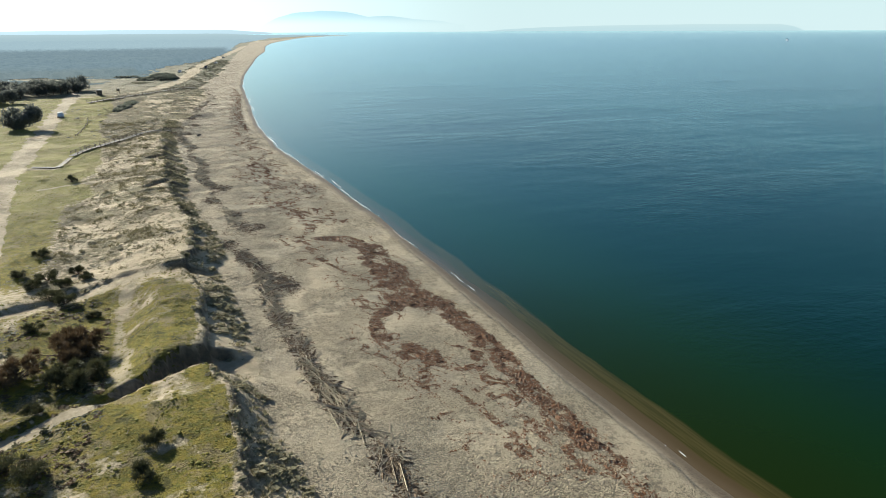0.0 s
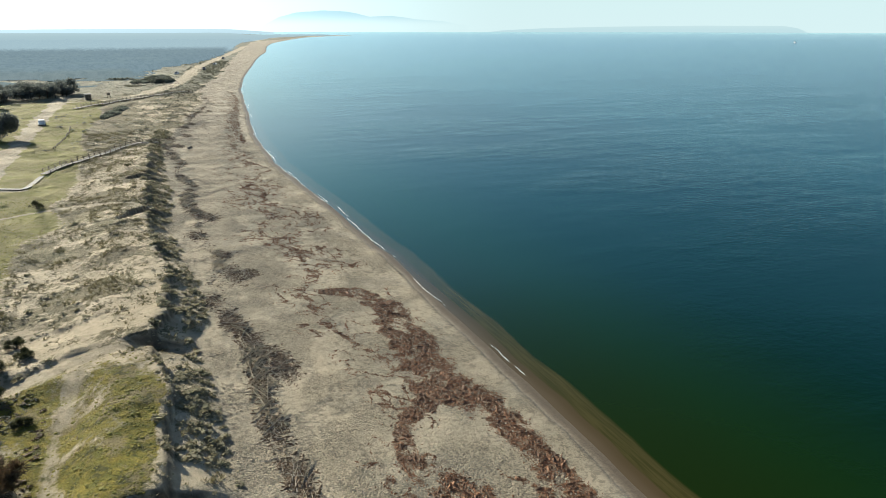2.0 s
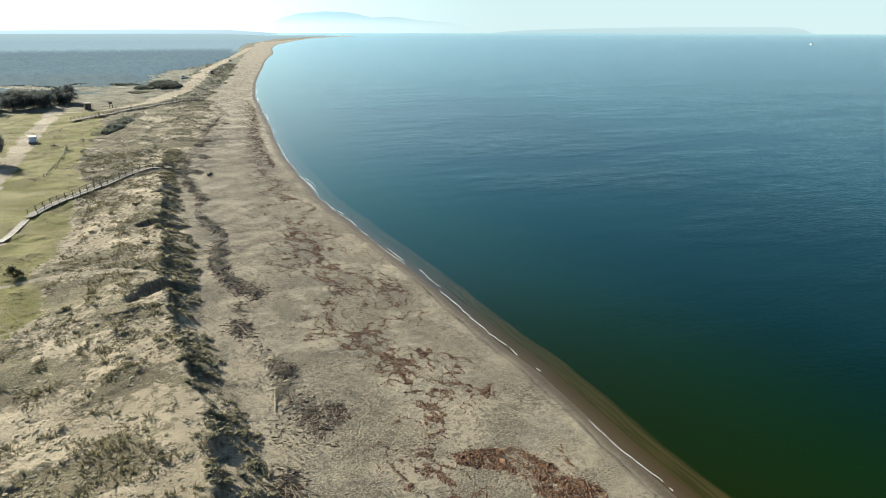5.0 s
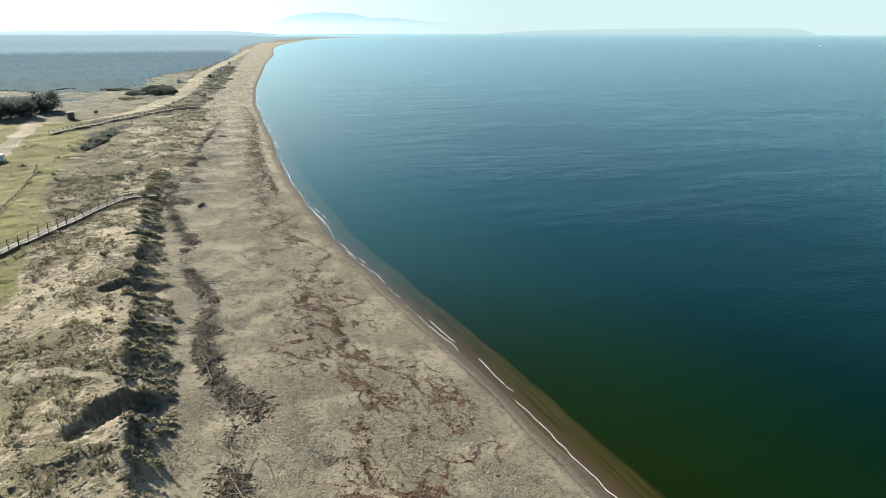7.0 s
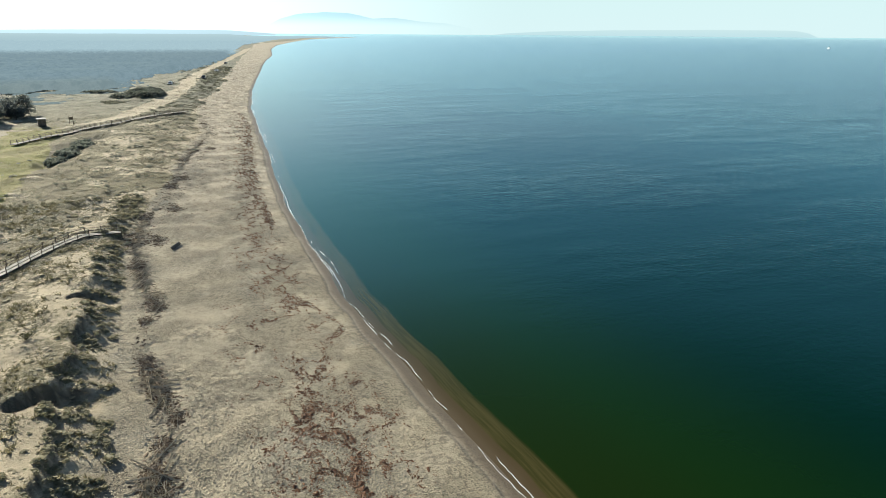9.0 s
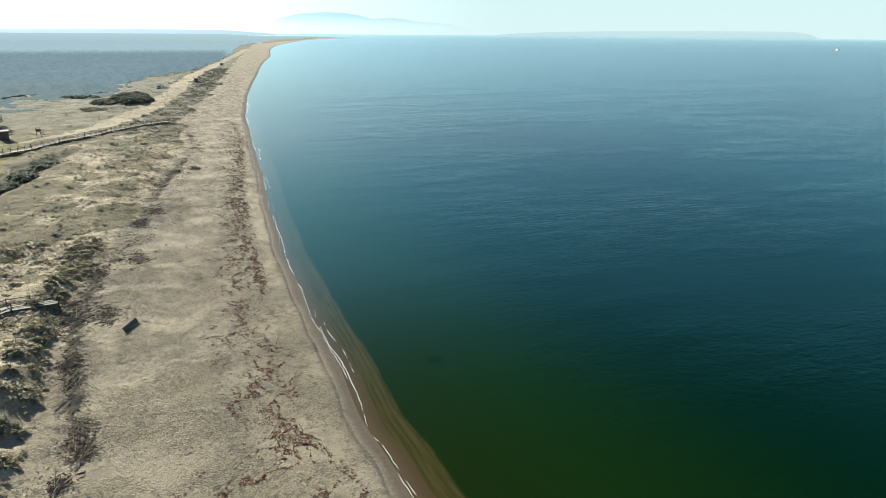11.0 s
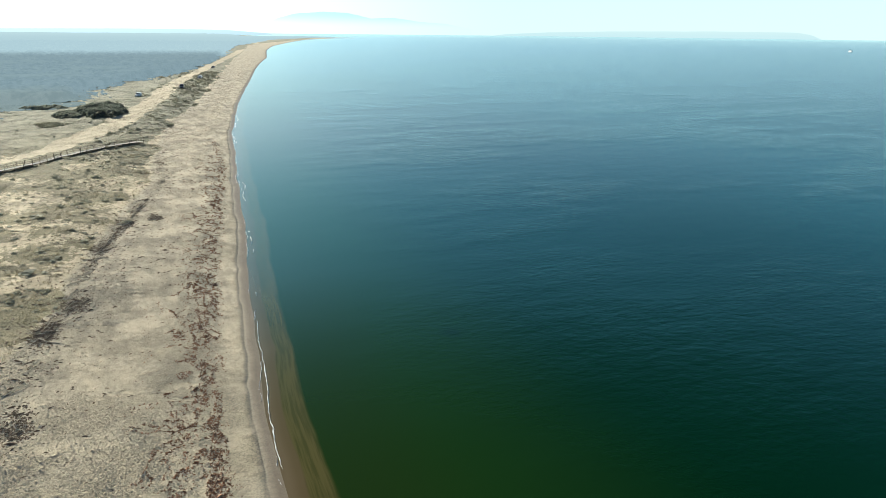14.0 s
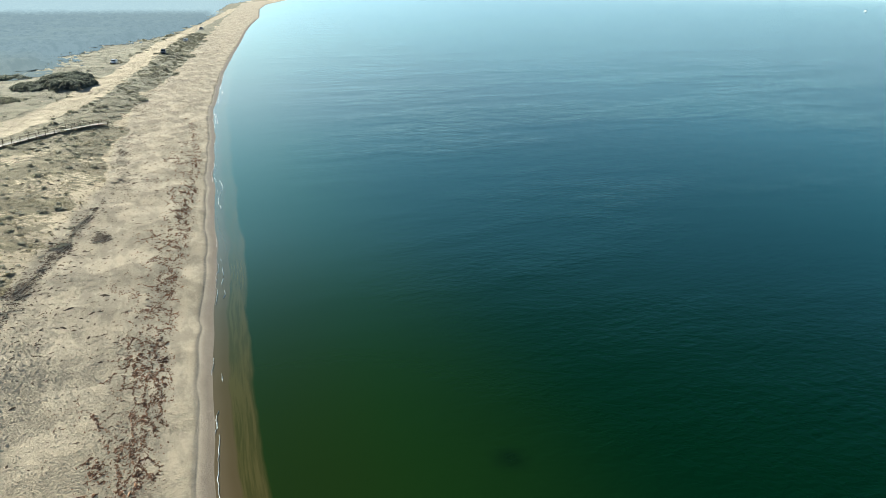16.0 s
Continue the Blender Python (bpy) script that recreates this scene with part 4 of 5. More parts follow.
def shrub(name, x, y, wide, high, mat, label, seed, leaves=420, twiggy=False, category="bush"):
    r = random.Random(seed)
    root = new(name)
    root.location = (x, y, height1(x, y) - 0.05)
    lobes, stems = [], []
    for k in range(8 + int(3 * wide)):
        a, q = r.uniform(0, 6.28), wide * 0.5 * math.sqrt(r.uniform(0.02, 0.9))
        lz, lr = high * r.uniform(0.25, 0.75) * (1.1 - 0.6 * q / wide), wide ** 0.7 * r.uniform(0.13, 0.25)
        lobes.append((q * math.cos(a), q * math.sin(a), lz, min(lr, high * 0.42)))
        mid = (0.4 * q * math.cos(a), 0.4 * q * math.sin(a), lz * 0.5)
        stems.append(tube([(0, 0, 0), mid, lobes[-1][:3]], [0.07 * high / 2, 0.045 * high / 2, 0.015], 5))
    part("stems", joined(*stems), BARK, root)
    if category == "bush":
        part("crown", twig_cloud(lobes, int(leaves * 2.3), 0.14 * max(wide, 1.2) ** 0.4, seed), mat, root)
    else:
        part("crown", leaf_cloud(lobes, leaves, 0.06 * max(wide, 1.2) ** 0.5, seed), mat, root)
    return tagged(root, label, category)


BUSHES = [(-11.8, 88, 1.8, 1.0), (-13.4, 81, 1.5, 0.9), (-10.4, 78.6, 2.2, 1.3), (-7.6, 79.5, 1.6, 1.0), (-9.6, 72.4, 2.4, 1.4), (-8.2, 70.5, 2.0, 1.2), (-11.6, 76.4, 2.0, 1.1), (-6.6, 76.8, 1.5, 0.8),
          (-8.9, 75.0, 1.9, 1.1), (-10.3, 64.5, 1.6, 0.9), (-8.7, 48.4, 1.7, 0.9), (-9.6, 41.6, 2.8, 1.5), (-11.5, 43.4, 2.6, 1.4), (-8.0, 39.6, 2.2, 1.3), (-11.1, 132.5, 1.9, 1.2), (-1.3, 40.0, 1.5, 0.8), (-1.8, 36.6, 1.8, 0.9),
          (-5.6, 65.8, 1.2, 0.6)]
for k, (x, y, w, h) in enumerate(BUSHES):
    tagged(shrub("bush", x, y, w, h, LEAF_DARK, "dark green evergreen dune bush on the sand", 100 + k, 1300), group="dark dune bushes")
shrub("bare_bush", -7.4, 57.8, 5.6, 2.1, LEAF_BROWN, "large brown half-bare bush beside the sandy path", 200, 6000, True)
shrub("bare_bush", -6.2, 52.4, 4.4, 1.7, LEAF_DARK, "large dark bush beside the sandy path", 201, 4500, True)
shrub("bare_bush", -10.4, 54.5, 3.6, 1.6, LEAF_BROWN, "brown twiggy bush in the dune hollow", 202, 3500, True)
shrub("bush", 1.9, 156.5, 1.3, 0.7, LEAF_DARK, "small dark bush on the dune slope", 203, 300)


def tree(x, y, high, wide, seed, label, leaves=1700):
    r = random.Random(seed)
    root = new("tree")
    root.location = (x, y, height1(x, y) - 0.1)
    lobes, wood = [], []
    wood.append(tube([(0, 0, 0), (0.1, 0.05, high * 0.3), (0.05, -0.1, high * 0.62)], [0.22, 0.17, 0.08], 7))
    for k in range(9):
        a, q = r.uniform(0, 6.28), wide * 0.5 * r.uniform(0.15, 0.75)
        lz = high * r.uniform(0.25, 0.78)
        lobes.append((q * math.cos(a), q * math.sin(a), lz, wide * r.uniform(0.16, 0.27)))
        wood.append(tube([(0.05, 0, high * 0.25), (q * 0.5 * math.cos(a), q * 0.5 * math.sin(a), lz * 0.8), lobes[-1][:3]], [0.09, 0.06, 0.02], 5))
    part("trunk", joined(*wood), BARK, root)
    part("crown", leaf_cloud(lobes, leaves, 0.25, seed), LEAF_PINE, root)
    return tagged(root, label, "tree")


tree(-27, 211, 6.0, 9.0, 300, leaves=6000, label="broad dark green tree beside the sandy track")
r = random.Random(5)
for k in range(34):
    x, y = r.uniform(-58, -19), 0
    y = 316 + 0.9 * max(0, -38 - x) * -1 + r.uniform(0, 26)
    tagged(tree(x, y, r.uniform(4.5, 7), r.uniform(6, 9), 310 + k, "dark green pine at the edge of the wood"), group="pines at the wood's edge")

for k in range(16):
    tagged(tree(r.uniform(-66, -38), r.uniform(256, 312), r.uniform(4.5, 6.5), r.uniform(6, 9), 360 + k, "dark green pine at the edge of the wood"), group="pines at the wood's edge")


def clump_crown(seed):
    r = np.random.default_rng(seed)
    v, f = leaf_cloud([(0, 0, 0.55, 0.42), (0.25, 0.1, 0.4, 0.3), (-0.2, -0.2, 0.42, 0.3)], 26, 0.26, seed)
    return v, f


CLUMPS = [clump_crown(400 + k) for k in range(6)]
fy = 392 * (1500 / 392) ** rng.random(14000)
fx = np.interp(fy, *zip(*EDGE)) - 5 - rng.random(14000) ** 1.15 * (120 + 0.55 * (fy - 400))
keep = fy + 16 * fbm(fx, fy, 30, 3, 143) > 436
fx, fy = fx[keep], fy[keep]
# tree tops, edge scrub and fringe share the wood's painted haze glow
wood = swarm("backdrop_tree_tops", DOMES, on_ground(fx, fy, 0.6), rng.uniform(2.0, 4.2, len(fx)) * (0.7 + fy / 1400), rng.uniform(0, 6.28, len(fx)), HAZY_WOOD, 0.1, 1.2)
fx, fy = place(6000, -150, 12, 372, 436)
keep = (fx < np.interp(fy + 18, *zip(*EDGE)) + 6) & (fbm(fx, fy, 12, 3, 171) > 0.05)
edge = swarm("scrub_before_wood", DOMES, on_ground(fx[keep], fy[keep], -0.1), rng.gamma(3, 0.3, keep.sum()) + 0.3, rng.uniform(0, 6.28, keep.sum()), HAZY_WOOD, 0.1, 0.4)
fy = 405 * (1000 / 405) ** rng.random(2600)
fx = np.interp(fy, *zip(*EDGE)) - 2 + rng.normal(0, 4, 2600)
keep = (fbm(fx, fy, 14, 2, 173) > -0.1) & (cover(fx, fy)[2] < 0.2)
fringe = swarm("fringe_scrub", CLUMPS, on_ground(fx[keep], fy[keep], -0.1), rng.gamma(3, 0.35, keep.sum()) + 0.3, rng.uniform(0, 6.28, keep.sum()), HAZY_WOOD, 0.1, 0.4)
tagged(fringe, "hazy grey-green scrub in a ragged fringe along the wood", "scrub", kind="stuff")
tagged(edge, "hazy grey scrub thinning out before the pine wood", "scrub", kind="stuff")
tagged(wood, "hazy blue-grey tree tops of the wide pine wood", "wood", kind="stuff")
for kind_, mat_, seed_ in (("dark_heath", LEAF_DARK, 161), ("brown_heath", LEAF_BROWN, 163)):
    fx, fy = place(4200, -18, -4.2, 38, 70)
    keep = (fbm(fx, fy, 3.2, 3, seed_) > 0.12) & (cover(fx, fy)[2] < 0.3)
    heath = swarm(kind_, CLUMPS, on_ground(fx[keep], fy[keep], -0.08), rng.gamma(4, 0.045, keep.sum()) + 0.08, rng.uniform(0, 6.28, keep.sum()), mat_, 0.2, 0.45)
    tagged(heath, "low dark green heath around the bushes" if seed_ == 161 else "low brown dry heath around the bushes", "heath", kind="stuff")

# cushions of grey-green dune scrub, thickest on the seaward face
cx, cy = place(90000, -26, 12, 22, 215)
xt, xc = toe_crest(cy)
turf, dry, bare, _, _ = cover(cx, cy)
face = step(-0.2, 0.8, xt - cx) * step(-0.6, 0.4, cx - xc)
keep = rng.random(len(cx)) < (0.8 * face * step(-0.15, 0.25, fbm(cx, cy, 1.3, 2, 131) + 0.35 * fbm(cx, cy, 7, 2, 133)) + 0.09 * dry * step(0.05, 0.4, fbm(cx, cy, 3.5, 3, 132)) * (turf < 0.3)) * (1 - bare)
cush = swarm("dune_scrub", CLUMPS, on_ground(cx[keep], cy[keep], -0.05), rng.gamma(5, 0.06, keep.sum()) + 0.12, rng.uniform(0, 6.28, keep.sum()), CUSHION, 0.2, 0.45)
tagged(cush, "grey-green and straw-coloured scrub cushions on the dune face", "dune scrub", kind="stuff")

# low scrub on the plain and along the far beach edge
sx_, sy_ = place(44000, -60, 90, 185, 620)
xt, xc = toe_crest(sy_)
rag = xt - sx_ + 4.0 * fbm(sx_, sy_, 9, 3, 49)
strip = step(0.0, 2, rag) * step(16, 6, xt - sx_) * step(0.05, 0.4, fbm(sx_, sy_, 5, 2, 111))
plainf = 0.12 * step(16, 30, xt - sx_) * step(0.2, 0.45, fbm(sx_, sy_, 10, 2, 112))
keep = rng.random(len(sx_)) < (strip * 0.8 + 0.45 * step(0.0, 2, rag) * step(30, 10, xt - sx_) + plainf) * (1 - cover(sx_, sy_)[2])
low = swarm("low_scrub", CLUMPS, on_ground(sx_[keep], sy_[keep], -0.1), rng.gamma(3, 0.14, keep.sum()) * (1 + np.maximum(sy_[keep] - 250, 0) / 300) + 0.15, rng.uniform(0, 6.28, keep.sum()), SCRUB_HAZED, 0.1, 0.35)
tagged(low, "low grey-green scrub cushions behind the beach", "scrub", kind="stuff")


def shorn_thicket(x, y, rx, ry, high, mat, label, seed):
    """A wind-shorn thicket: flat on top, steep at the sides, closed from edge to edge."""
    q = np.random.default_rng(seed)
    n = int(1.9 * rx * ry * 3.14)
    a, f = q.uniform(0, 6.283, n), np.sqrt(q.random(n))
    rim = 1 + 0.22 * fbm(3 * np.cos(a), 3 * np.sin(a), 1.0, 2, seed)
    px_, py_ = x + rx * f * rim * np.cos(a), y + ry * f * rim * np.sin(a)
    top = high * np.sqrt(np.clip(1 - f ** 5, 0.05, 1)) * (0.9 + 0.25 * fbm(px_, py_, 4.0, 2, seed + 1))
    root = new("thicket")
    root.location = (x, y, height1(x, y))
    vs, fs_, base = [], [], 0
    for k in range(n):
        v, fa = CLUMPS[k % len(CLUMPS)]
        s = q.uniform(0.8, 1.25)
        c, d_ = math.cos(a[k]) * s, math.sin(a[k]) * s
        vs.append(np.stack([v[:, 0] * c - v[:, 1] * d_ + px_[k] - x, v[:, 0] * d_ + v[:, 1] * c + py_[k] - y, v[:, 2] * s * 0.8 + top[k] - 0.7], -1))
        fs_.append(fa + base)
        base += len(v)
    part("crown", (np.concatenate(vs), np.concatenate(fs_)), mat, root)
    part("stem", tube([(0, 0, -0.2), (0.1, 0.05, high * 0.5), (0.05, 0.1, high * 0.8)], [0.16, 0.12, 0.05], 7), BARK, root)
    return tagged(root, label, "thicket", "thickets beside the clearing")


for k, (x, y, rx, ry) in enumerate([(-3.2, 252, 2.2, 4.5), (-1.8, 262, 2.6, 6.0), (0.6, 274, 2.6, 6.5)]):
    shorn_thicket(x, y, rx, ry, 1.3, SCRUB_GREY, "dense grey-green thicket filling a dune hollow", 540 + 5 * k)["group"] = "thicket in the hollow"
shorn_thicket(18.5, 400, 7.0, 15, 2.5, SCRUB_GREY, "dense grey-green thicket, shorn flat by the wind", 520)
shorn_thicket(5.5, 371, 3.6, 5.0, 0.7, SCRUB_HAZED, "low grey scrub patch on the sandy clearing", 560)
shorn_thicket(0.0, 417, 7.0, 4.0, 1.0, SCRUB_GREY, "low grey-green scrub before the wood", 565)
shorn_thicket(9.5, 394, 4.6, 8, 1.2, SCRUB_GREY, "low grey-green thicket spreading over the sand", 530)

# ---- driftwood ----
def branch(seed, long, thick, forks):
    r = random.Random(seed)
    n = 6
    path = [(long * (i / (n - 1) - 0.5), long * 0.05 * r.uniform(-1, 1) * (i > 0), thick * 0.8 + 0.05 * long * r.uniform(0, 0.5) * (i / n)) for i in range(n)]
    pieces = [tube(path, [thick * (1 - 0.55 * i / (n - 1)) for i in range(n)], 6)]
    for _ in range(forks):
        i = r.randrange(1, n - 1)
        p = Vector(path[i])
        a, ln = r.uniform(0.4, 1.1) * r.choice((-1, 1)), long * r.uniform(0.2, 0.42)
        q = p + Vector((ln * math.cos(a), ln * math.sin(a), ln * r.uniform(0.1, 0.7)))
        pieces.append(tube([p, p.lerp(q, 0.55) + Vector((0, 0, 0.04)), q], [thick * 0.6, thick * 0.4, thick * 0.12], 5))
    v, f = joined(*pieces)
    me = bpy.data.meshes.new("driftwood")
    me.from_pydata(v, [], f)
    me.materials.append(DRIFT)
    return me


LOGS = [branch(600 + k, 1.5 + 0.25 * k, 0.028 + 0.005 * k, k % 4) for k in range(9)]
DRIFT_LINE = [(12.6, 22), (12.3, 31), (12.3, 35), (11.7, 38.4), (11.1, 42), (10.8, 46), (10.8, 51), (10.4, 56), (10.5, 62), (10.8, 68), (11.3, 73), (10.4, 78), (9.6, 84), (10.3, 91), (11.8, 99), (10.9, 105), (10.6, 112),
              (11.0, 118), (11.0, 122), (10.2, 128), (10.0, 130), (10.7, 135.2), (11.6, 139.2), (12.5, 141.7), (11.4, 146.1), (11.0, 150), (10.4, 154.1), (11.0, 160.7), (12.2, 163.4), (10.6, 176), (10.6, 187), (12, 200), (16.2, 214), (17.5, 224), (21, 247), (24, 259),
              (30, 286), (31, 308), (33, 345), (44, 420)]
PILES = [(12.9, 67.6, 1.4), (12.6, 70, 1.0), (11.2, 74, 1.3), (10.2, 79.5, 1.0), (9.2, 84.5, 0.8), (12.4, 92, 1.4), (14.2, 92, 0.7), (12.2, 99.8, 0.7), (12.8, 118.6, 1.3), (11.4, 121, 1.1), (10.4, 128, 0.9), (10.9, 134, 1.0), (9.8, 109.8, 1.1),
         (11.8, 165, 0.7), (10.5, 187.5, 1.6), (13.2, 187.8, 1.2), (9.6, 190.5, 1.0), (10.6, 178, 0.9), (12, 200.5, 1.0), (16.3, 205, 1.2), (16.6, 221, 1.2), (19.2, 228, 1.0), (21, 247.5, 0.9), (24, 259, 1.0), (28, 261, 0.9), (11.0, 45, 0.9),
         (10.7, 53, 0.9), (10.4, 59, 0.9), (12.2, 34, 1.0), (12.2, 28, 1.0)]
dl = np.array(DRIFT_LINE, float)
PILES += [(float(np.interp(k, dl[:, 1], dl[:, 0])), k, 0.3) for k in (131, 135.5, 138.6, 141.6, 146, 152, 160.5, 163.5)]
r = random.Random(11)
label = "sun-bleached grey driftwood branch on the sand"


def log_at(x, y, turn, scale, tip=0.0):
    ob = new("driftwood", r.choice(LOGS))
    ob.matrix_world = pose(x, y, height1(x, y) - 0.01, 0, tip, turn) @ Matrix.Diagonal((scale, scale, scale, 1))
    return tagged(ob, label, "driftwood", "driftwood branches on the beach")


for x, y, size in PILES:
    for _ in range(int(5 * size) + 1):
        log_at(x + r.gauss(0, size * 0.4), y + r.gauss(0, size * 0.8), r.gauss(95, 45), r.uniform(0.3, 0.8), r.uniform(-12, 3))
for _ in range(125):
    k = r.uniform(0, len(dl) - 8)
    i, f = int(k), k % 1
    x, y = dl[i] * (1 - f) + dl[i + 1] * f
    log_at(x + r.gauss(0, 0.7), y + r.gauss(0, 0.7), r.gauss(100, 35), r.uniform(0.25, 0.75))
for x, y, turn, scale in [(16.4, 46.9, 20, 0.55), (15.2, 62, 60, 0.5), (17.5, 50, 100, 0.4), (6.8, 62.5, 5, 0.8), (15.0, 57.4, 30, 0.5), (13.5, 122.4, 10, 0.4), (8.0, 72, 3, 0.9)]:
    log_at(x, y, turn, scale)

# small canes, sticks and bark along the wrack line
STICK = [([(-0.5, -0.016, 0.01), (0.5, -0.012, 0.03), (0.5, 0.012, 0.03), (-0.5, 0.016, 0.01), (-0.5, 0, 0.04), (0.5, 0, 0.05)], [(0, 1, 5, 4), (2, 3, 4, 5), (1, 2, 5, 5), (3, 0, 4, 4)][:2])]
REED = [([(x, 0.45 * y, z) for x, y, z in STICK[0][0]], STICK[0][1])]
CANE = plain("bleached_cane", ((0.60, 0.53, 0.40), (0.38, 0.32, 0.23)), 0.75, 9.0, 0.0, vary="island")
bx, by = [], []
share = np.minimum(np.hypot(*np.diff(dl[:-2], axis=0).T), 5.0)
seg = rng.choice(len(share), 9000, p=share / share.sum())
f = rng.random(9000)
bx = dl[seg, 0] * (1 - f) + dl[seg + 1, 0] * f + rng.normal(0, 0.34, 9000)
by = dl[seg, 1] * (1 - f) + dl[seg + 1, 1] * f + rng.normal(0, 0.5, 9000)
thin = rng.random(9000) < 0.06 + 0.6 * step(-0.05, 0.35, fbm(bx, by, 6, 2, 121))
px = np.concatenate([rng.normal(p[0], p[2] * 0.45, int(40 + 110 * min(p[2], 1))) for p in PILES])
py = np.concatenate([rng.normal(p[1], p[2] * 1.0, int(40 + 110 * min(p[2], 1))) for p in PILES])
bx, by = np.concatenate([bx[thin], px]), np.concatenate([by[thin], py])
bits = swarm("driftwood_sticks", STICK, on_ground(bx, by), rng.gamma(3, 0.16, len(bx)) + 0.12, rng.normal(1.7, 0.7, len(bx)), DRIFT_BITS, 0.15)
cn = 3200
seg = rng.choice(len(share), cn, p=share / share.sum())
f = rng.random(cn)
cx2 = dl[seg, 0] * (1 - f) + dl[seg + 1, 0] * f + rng.normal(0, 0.42, cn)
cy2 = dl[seg, 1] * (1 - f) + dl[seg + 1, 1] * f
thin = (rng.random(cn) < 0.08 + 0.9 * step(-0.1, 0.25, fbm(cx2, cy2, 7, 2, 123))) & (cx2 > toe_crest(cy2)[0] + 0.6)
cx2, cy2 = cx2[thin], cy2[thin]
aim = np.arctan2(np.gradient(dl[:, 1]), np.gradient(dl[:, 0]))[seg[thin]]
canes = swarm("bleached_canes", REED, on_ground(cx2, cy2, 0.04), rng.gamma(4, 0.30, len(cx2)) + 0.5, np.where(np.abs(aim - 1.57) < 1, aim, 1.57) + rng.normal(0, 0.55, len(cx2)), CANE, 0.12)
tagged(canes, "long bleached reed canes lying along the wrack line", "driftwood", kind="stuff")
tagged(bits, "tangled dry canes, sticks and bark along the wrack line", "driftwood", kind="stuff")
ex = np.concatenate([bx + rng.normal(0, 0.3, len(bx)) for _ in range(3)])
ey = np.concatenate([by + rng.normal(0, 0.4, len(by)) for _ in range(3)])
gx2, gy2 = place(46000, 6, 60, 185, 420)
off = np.interp(gy2, dl[:, 1], dl[:, 0], left=12) - gx2
keep = rng.random(len(gx2)) < np.exp(-(off / 3.0) ** 2) * 0.9 + 0.10 * (np.abs(off) < 12)
gx2, gy2 = gx2[keep], gy2[keep]
fx3, fy3 = place(40000, 10, 130, 215, 620)
dd3 = shore(fy3) - fx3
keep = (dd3 > 5) & (dd3 < 34) & (rng.random(len(fx3)) < 0.15 + 0.85 * step(-0.1, 0.4, fbm(fx3, fy3, 8, 3, 181)))
far_bits = (fx3[keep], fy3[keep])
ex, ey = np.concatenate([ex, gx2]), np.concatenate([ey, gy2])
LITTER = plain("wrack_litter", ((0.20, 0.135, 0.08), (0.095, 0.065, 0.04)), 0.85, 9.0, 0.0, vary="island")
litter = swarm("wrack_litter", FLAKES, on_ground(ex, ey), rng.gamma(3, 0.03, len(ex)) + 0.03, rng.uniform(0, 6.28, len(ex)), LITTER, 0.1, 0.7)
shreds = swarm("far_wrack", FLAKES, on_ground(*far_bits), rng.gamma(3, 0.04, len(far_bits[0])) + 0.05, rng.uniform(0, 6.28, len(far_bits[0])), LITTER, 0.1, 0.6)
tagged(shreds, "scattered brown wrack and reed shreds along the beach", "litter", kind="stuff")
tagged(litter, "dark crumbled bark and reed litter on the sand", "litter", kind="stuff")


# ---- boardwalks ----
def along(line, gap):
    """Places and headings every gap metres along a polyline."""
    out, left = [], 0.0
    for a, b in zip(line, line[1:]):
        a, b = Vector(a), Vector(b)
        n = (b - a).length
        s = left
        while s < n:
            p = a.lerp(b, s / n)
            out.append((p.x, p.y, math.atan2(b.y - a.y, b.x - a.x)))
            s += gap
        left = s - n
    return out


def boardwalk(name, line, wide, lift, label, rails=True):
    root = new(name)
    x0, y0 = line[0]
    root.location = (x0, y0, 0)
    fine = along(line, 0.5)
    zz = height(np.array([p[0] for p in fine]), np.array([p[1] for p in fine]))
    zz = np.convolve(np.pad(zz, 6, mode="edge"), np.ones(13) / 13, "valid") + lift
    cum = np.arange(len(fine)) * 0.5
    boards = []
    for k, (x, y, a) in enumerate(along(line, 0.16)):
        z = float(np.interp(k * 0.16, cum, zz))
        boards.append(moved(box(0.14, wide, 0.04, 0, 0, 0), pose(x - x0, y - y0, z, 0, 0, math.degrees(a))))
    part("deck", joined(*boards), PLANK, root, "weathered grey plank deck")
    for side in (-1, 1):
        beam = [(x - x0 - side * (wide / 2 - 0.1) * math.sin(a), y - y0 + side * (wide / 2 - 0.1) * math.cos(a), float(z) - 0.06) for (x, y, a), z in zip(fine, zz)]
        part("beam", tube(beam, [0.07] * len(beam), 4), POST, root)
        posts = along(line, 2.0)
        tops = []
        for k, (x, y, a) in enumerate(posts):
            z = float(np.interp(k * 2.0, cum, zz))
            px_, py_ = x - side * (wide / 2 + 0.06) * math.sin(a), y + side * (wide / 2 + 0.06) * math.cos(a)
            if rails:
                foot = height1(px_, py_) - 0.2
                part("post", moved(tube([(0, 0, 0), (0, 0, z - foot + 0.82), (0, 0, z - foot + 0.88)], [0.06, 0.055, 0.03], 7), pose(px_ - x0, py_ - y0, foot)), POST, root)
                tops.append((px_ - x0, py_ - y0, z))
        if rails:
            for h in (0.74, 0.38):
                part("rail", tube([(p[0], p[1], p[2] + h) for p in tops], [0.036] * len(tops), 6), POST, root)
    return tagged(root, label, "boardwalk")


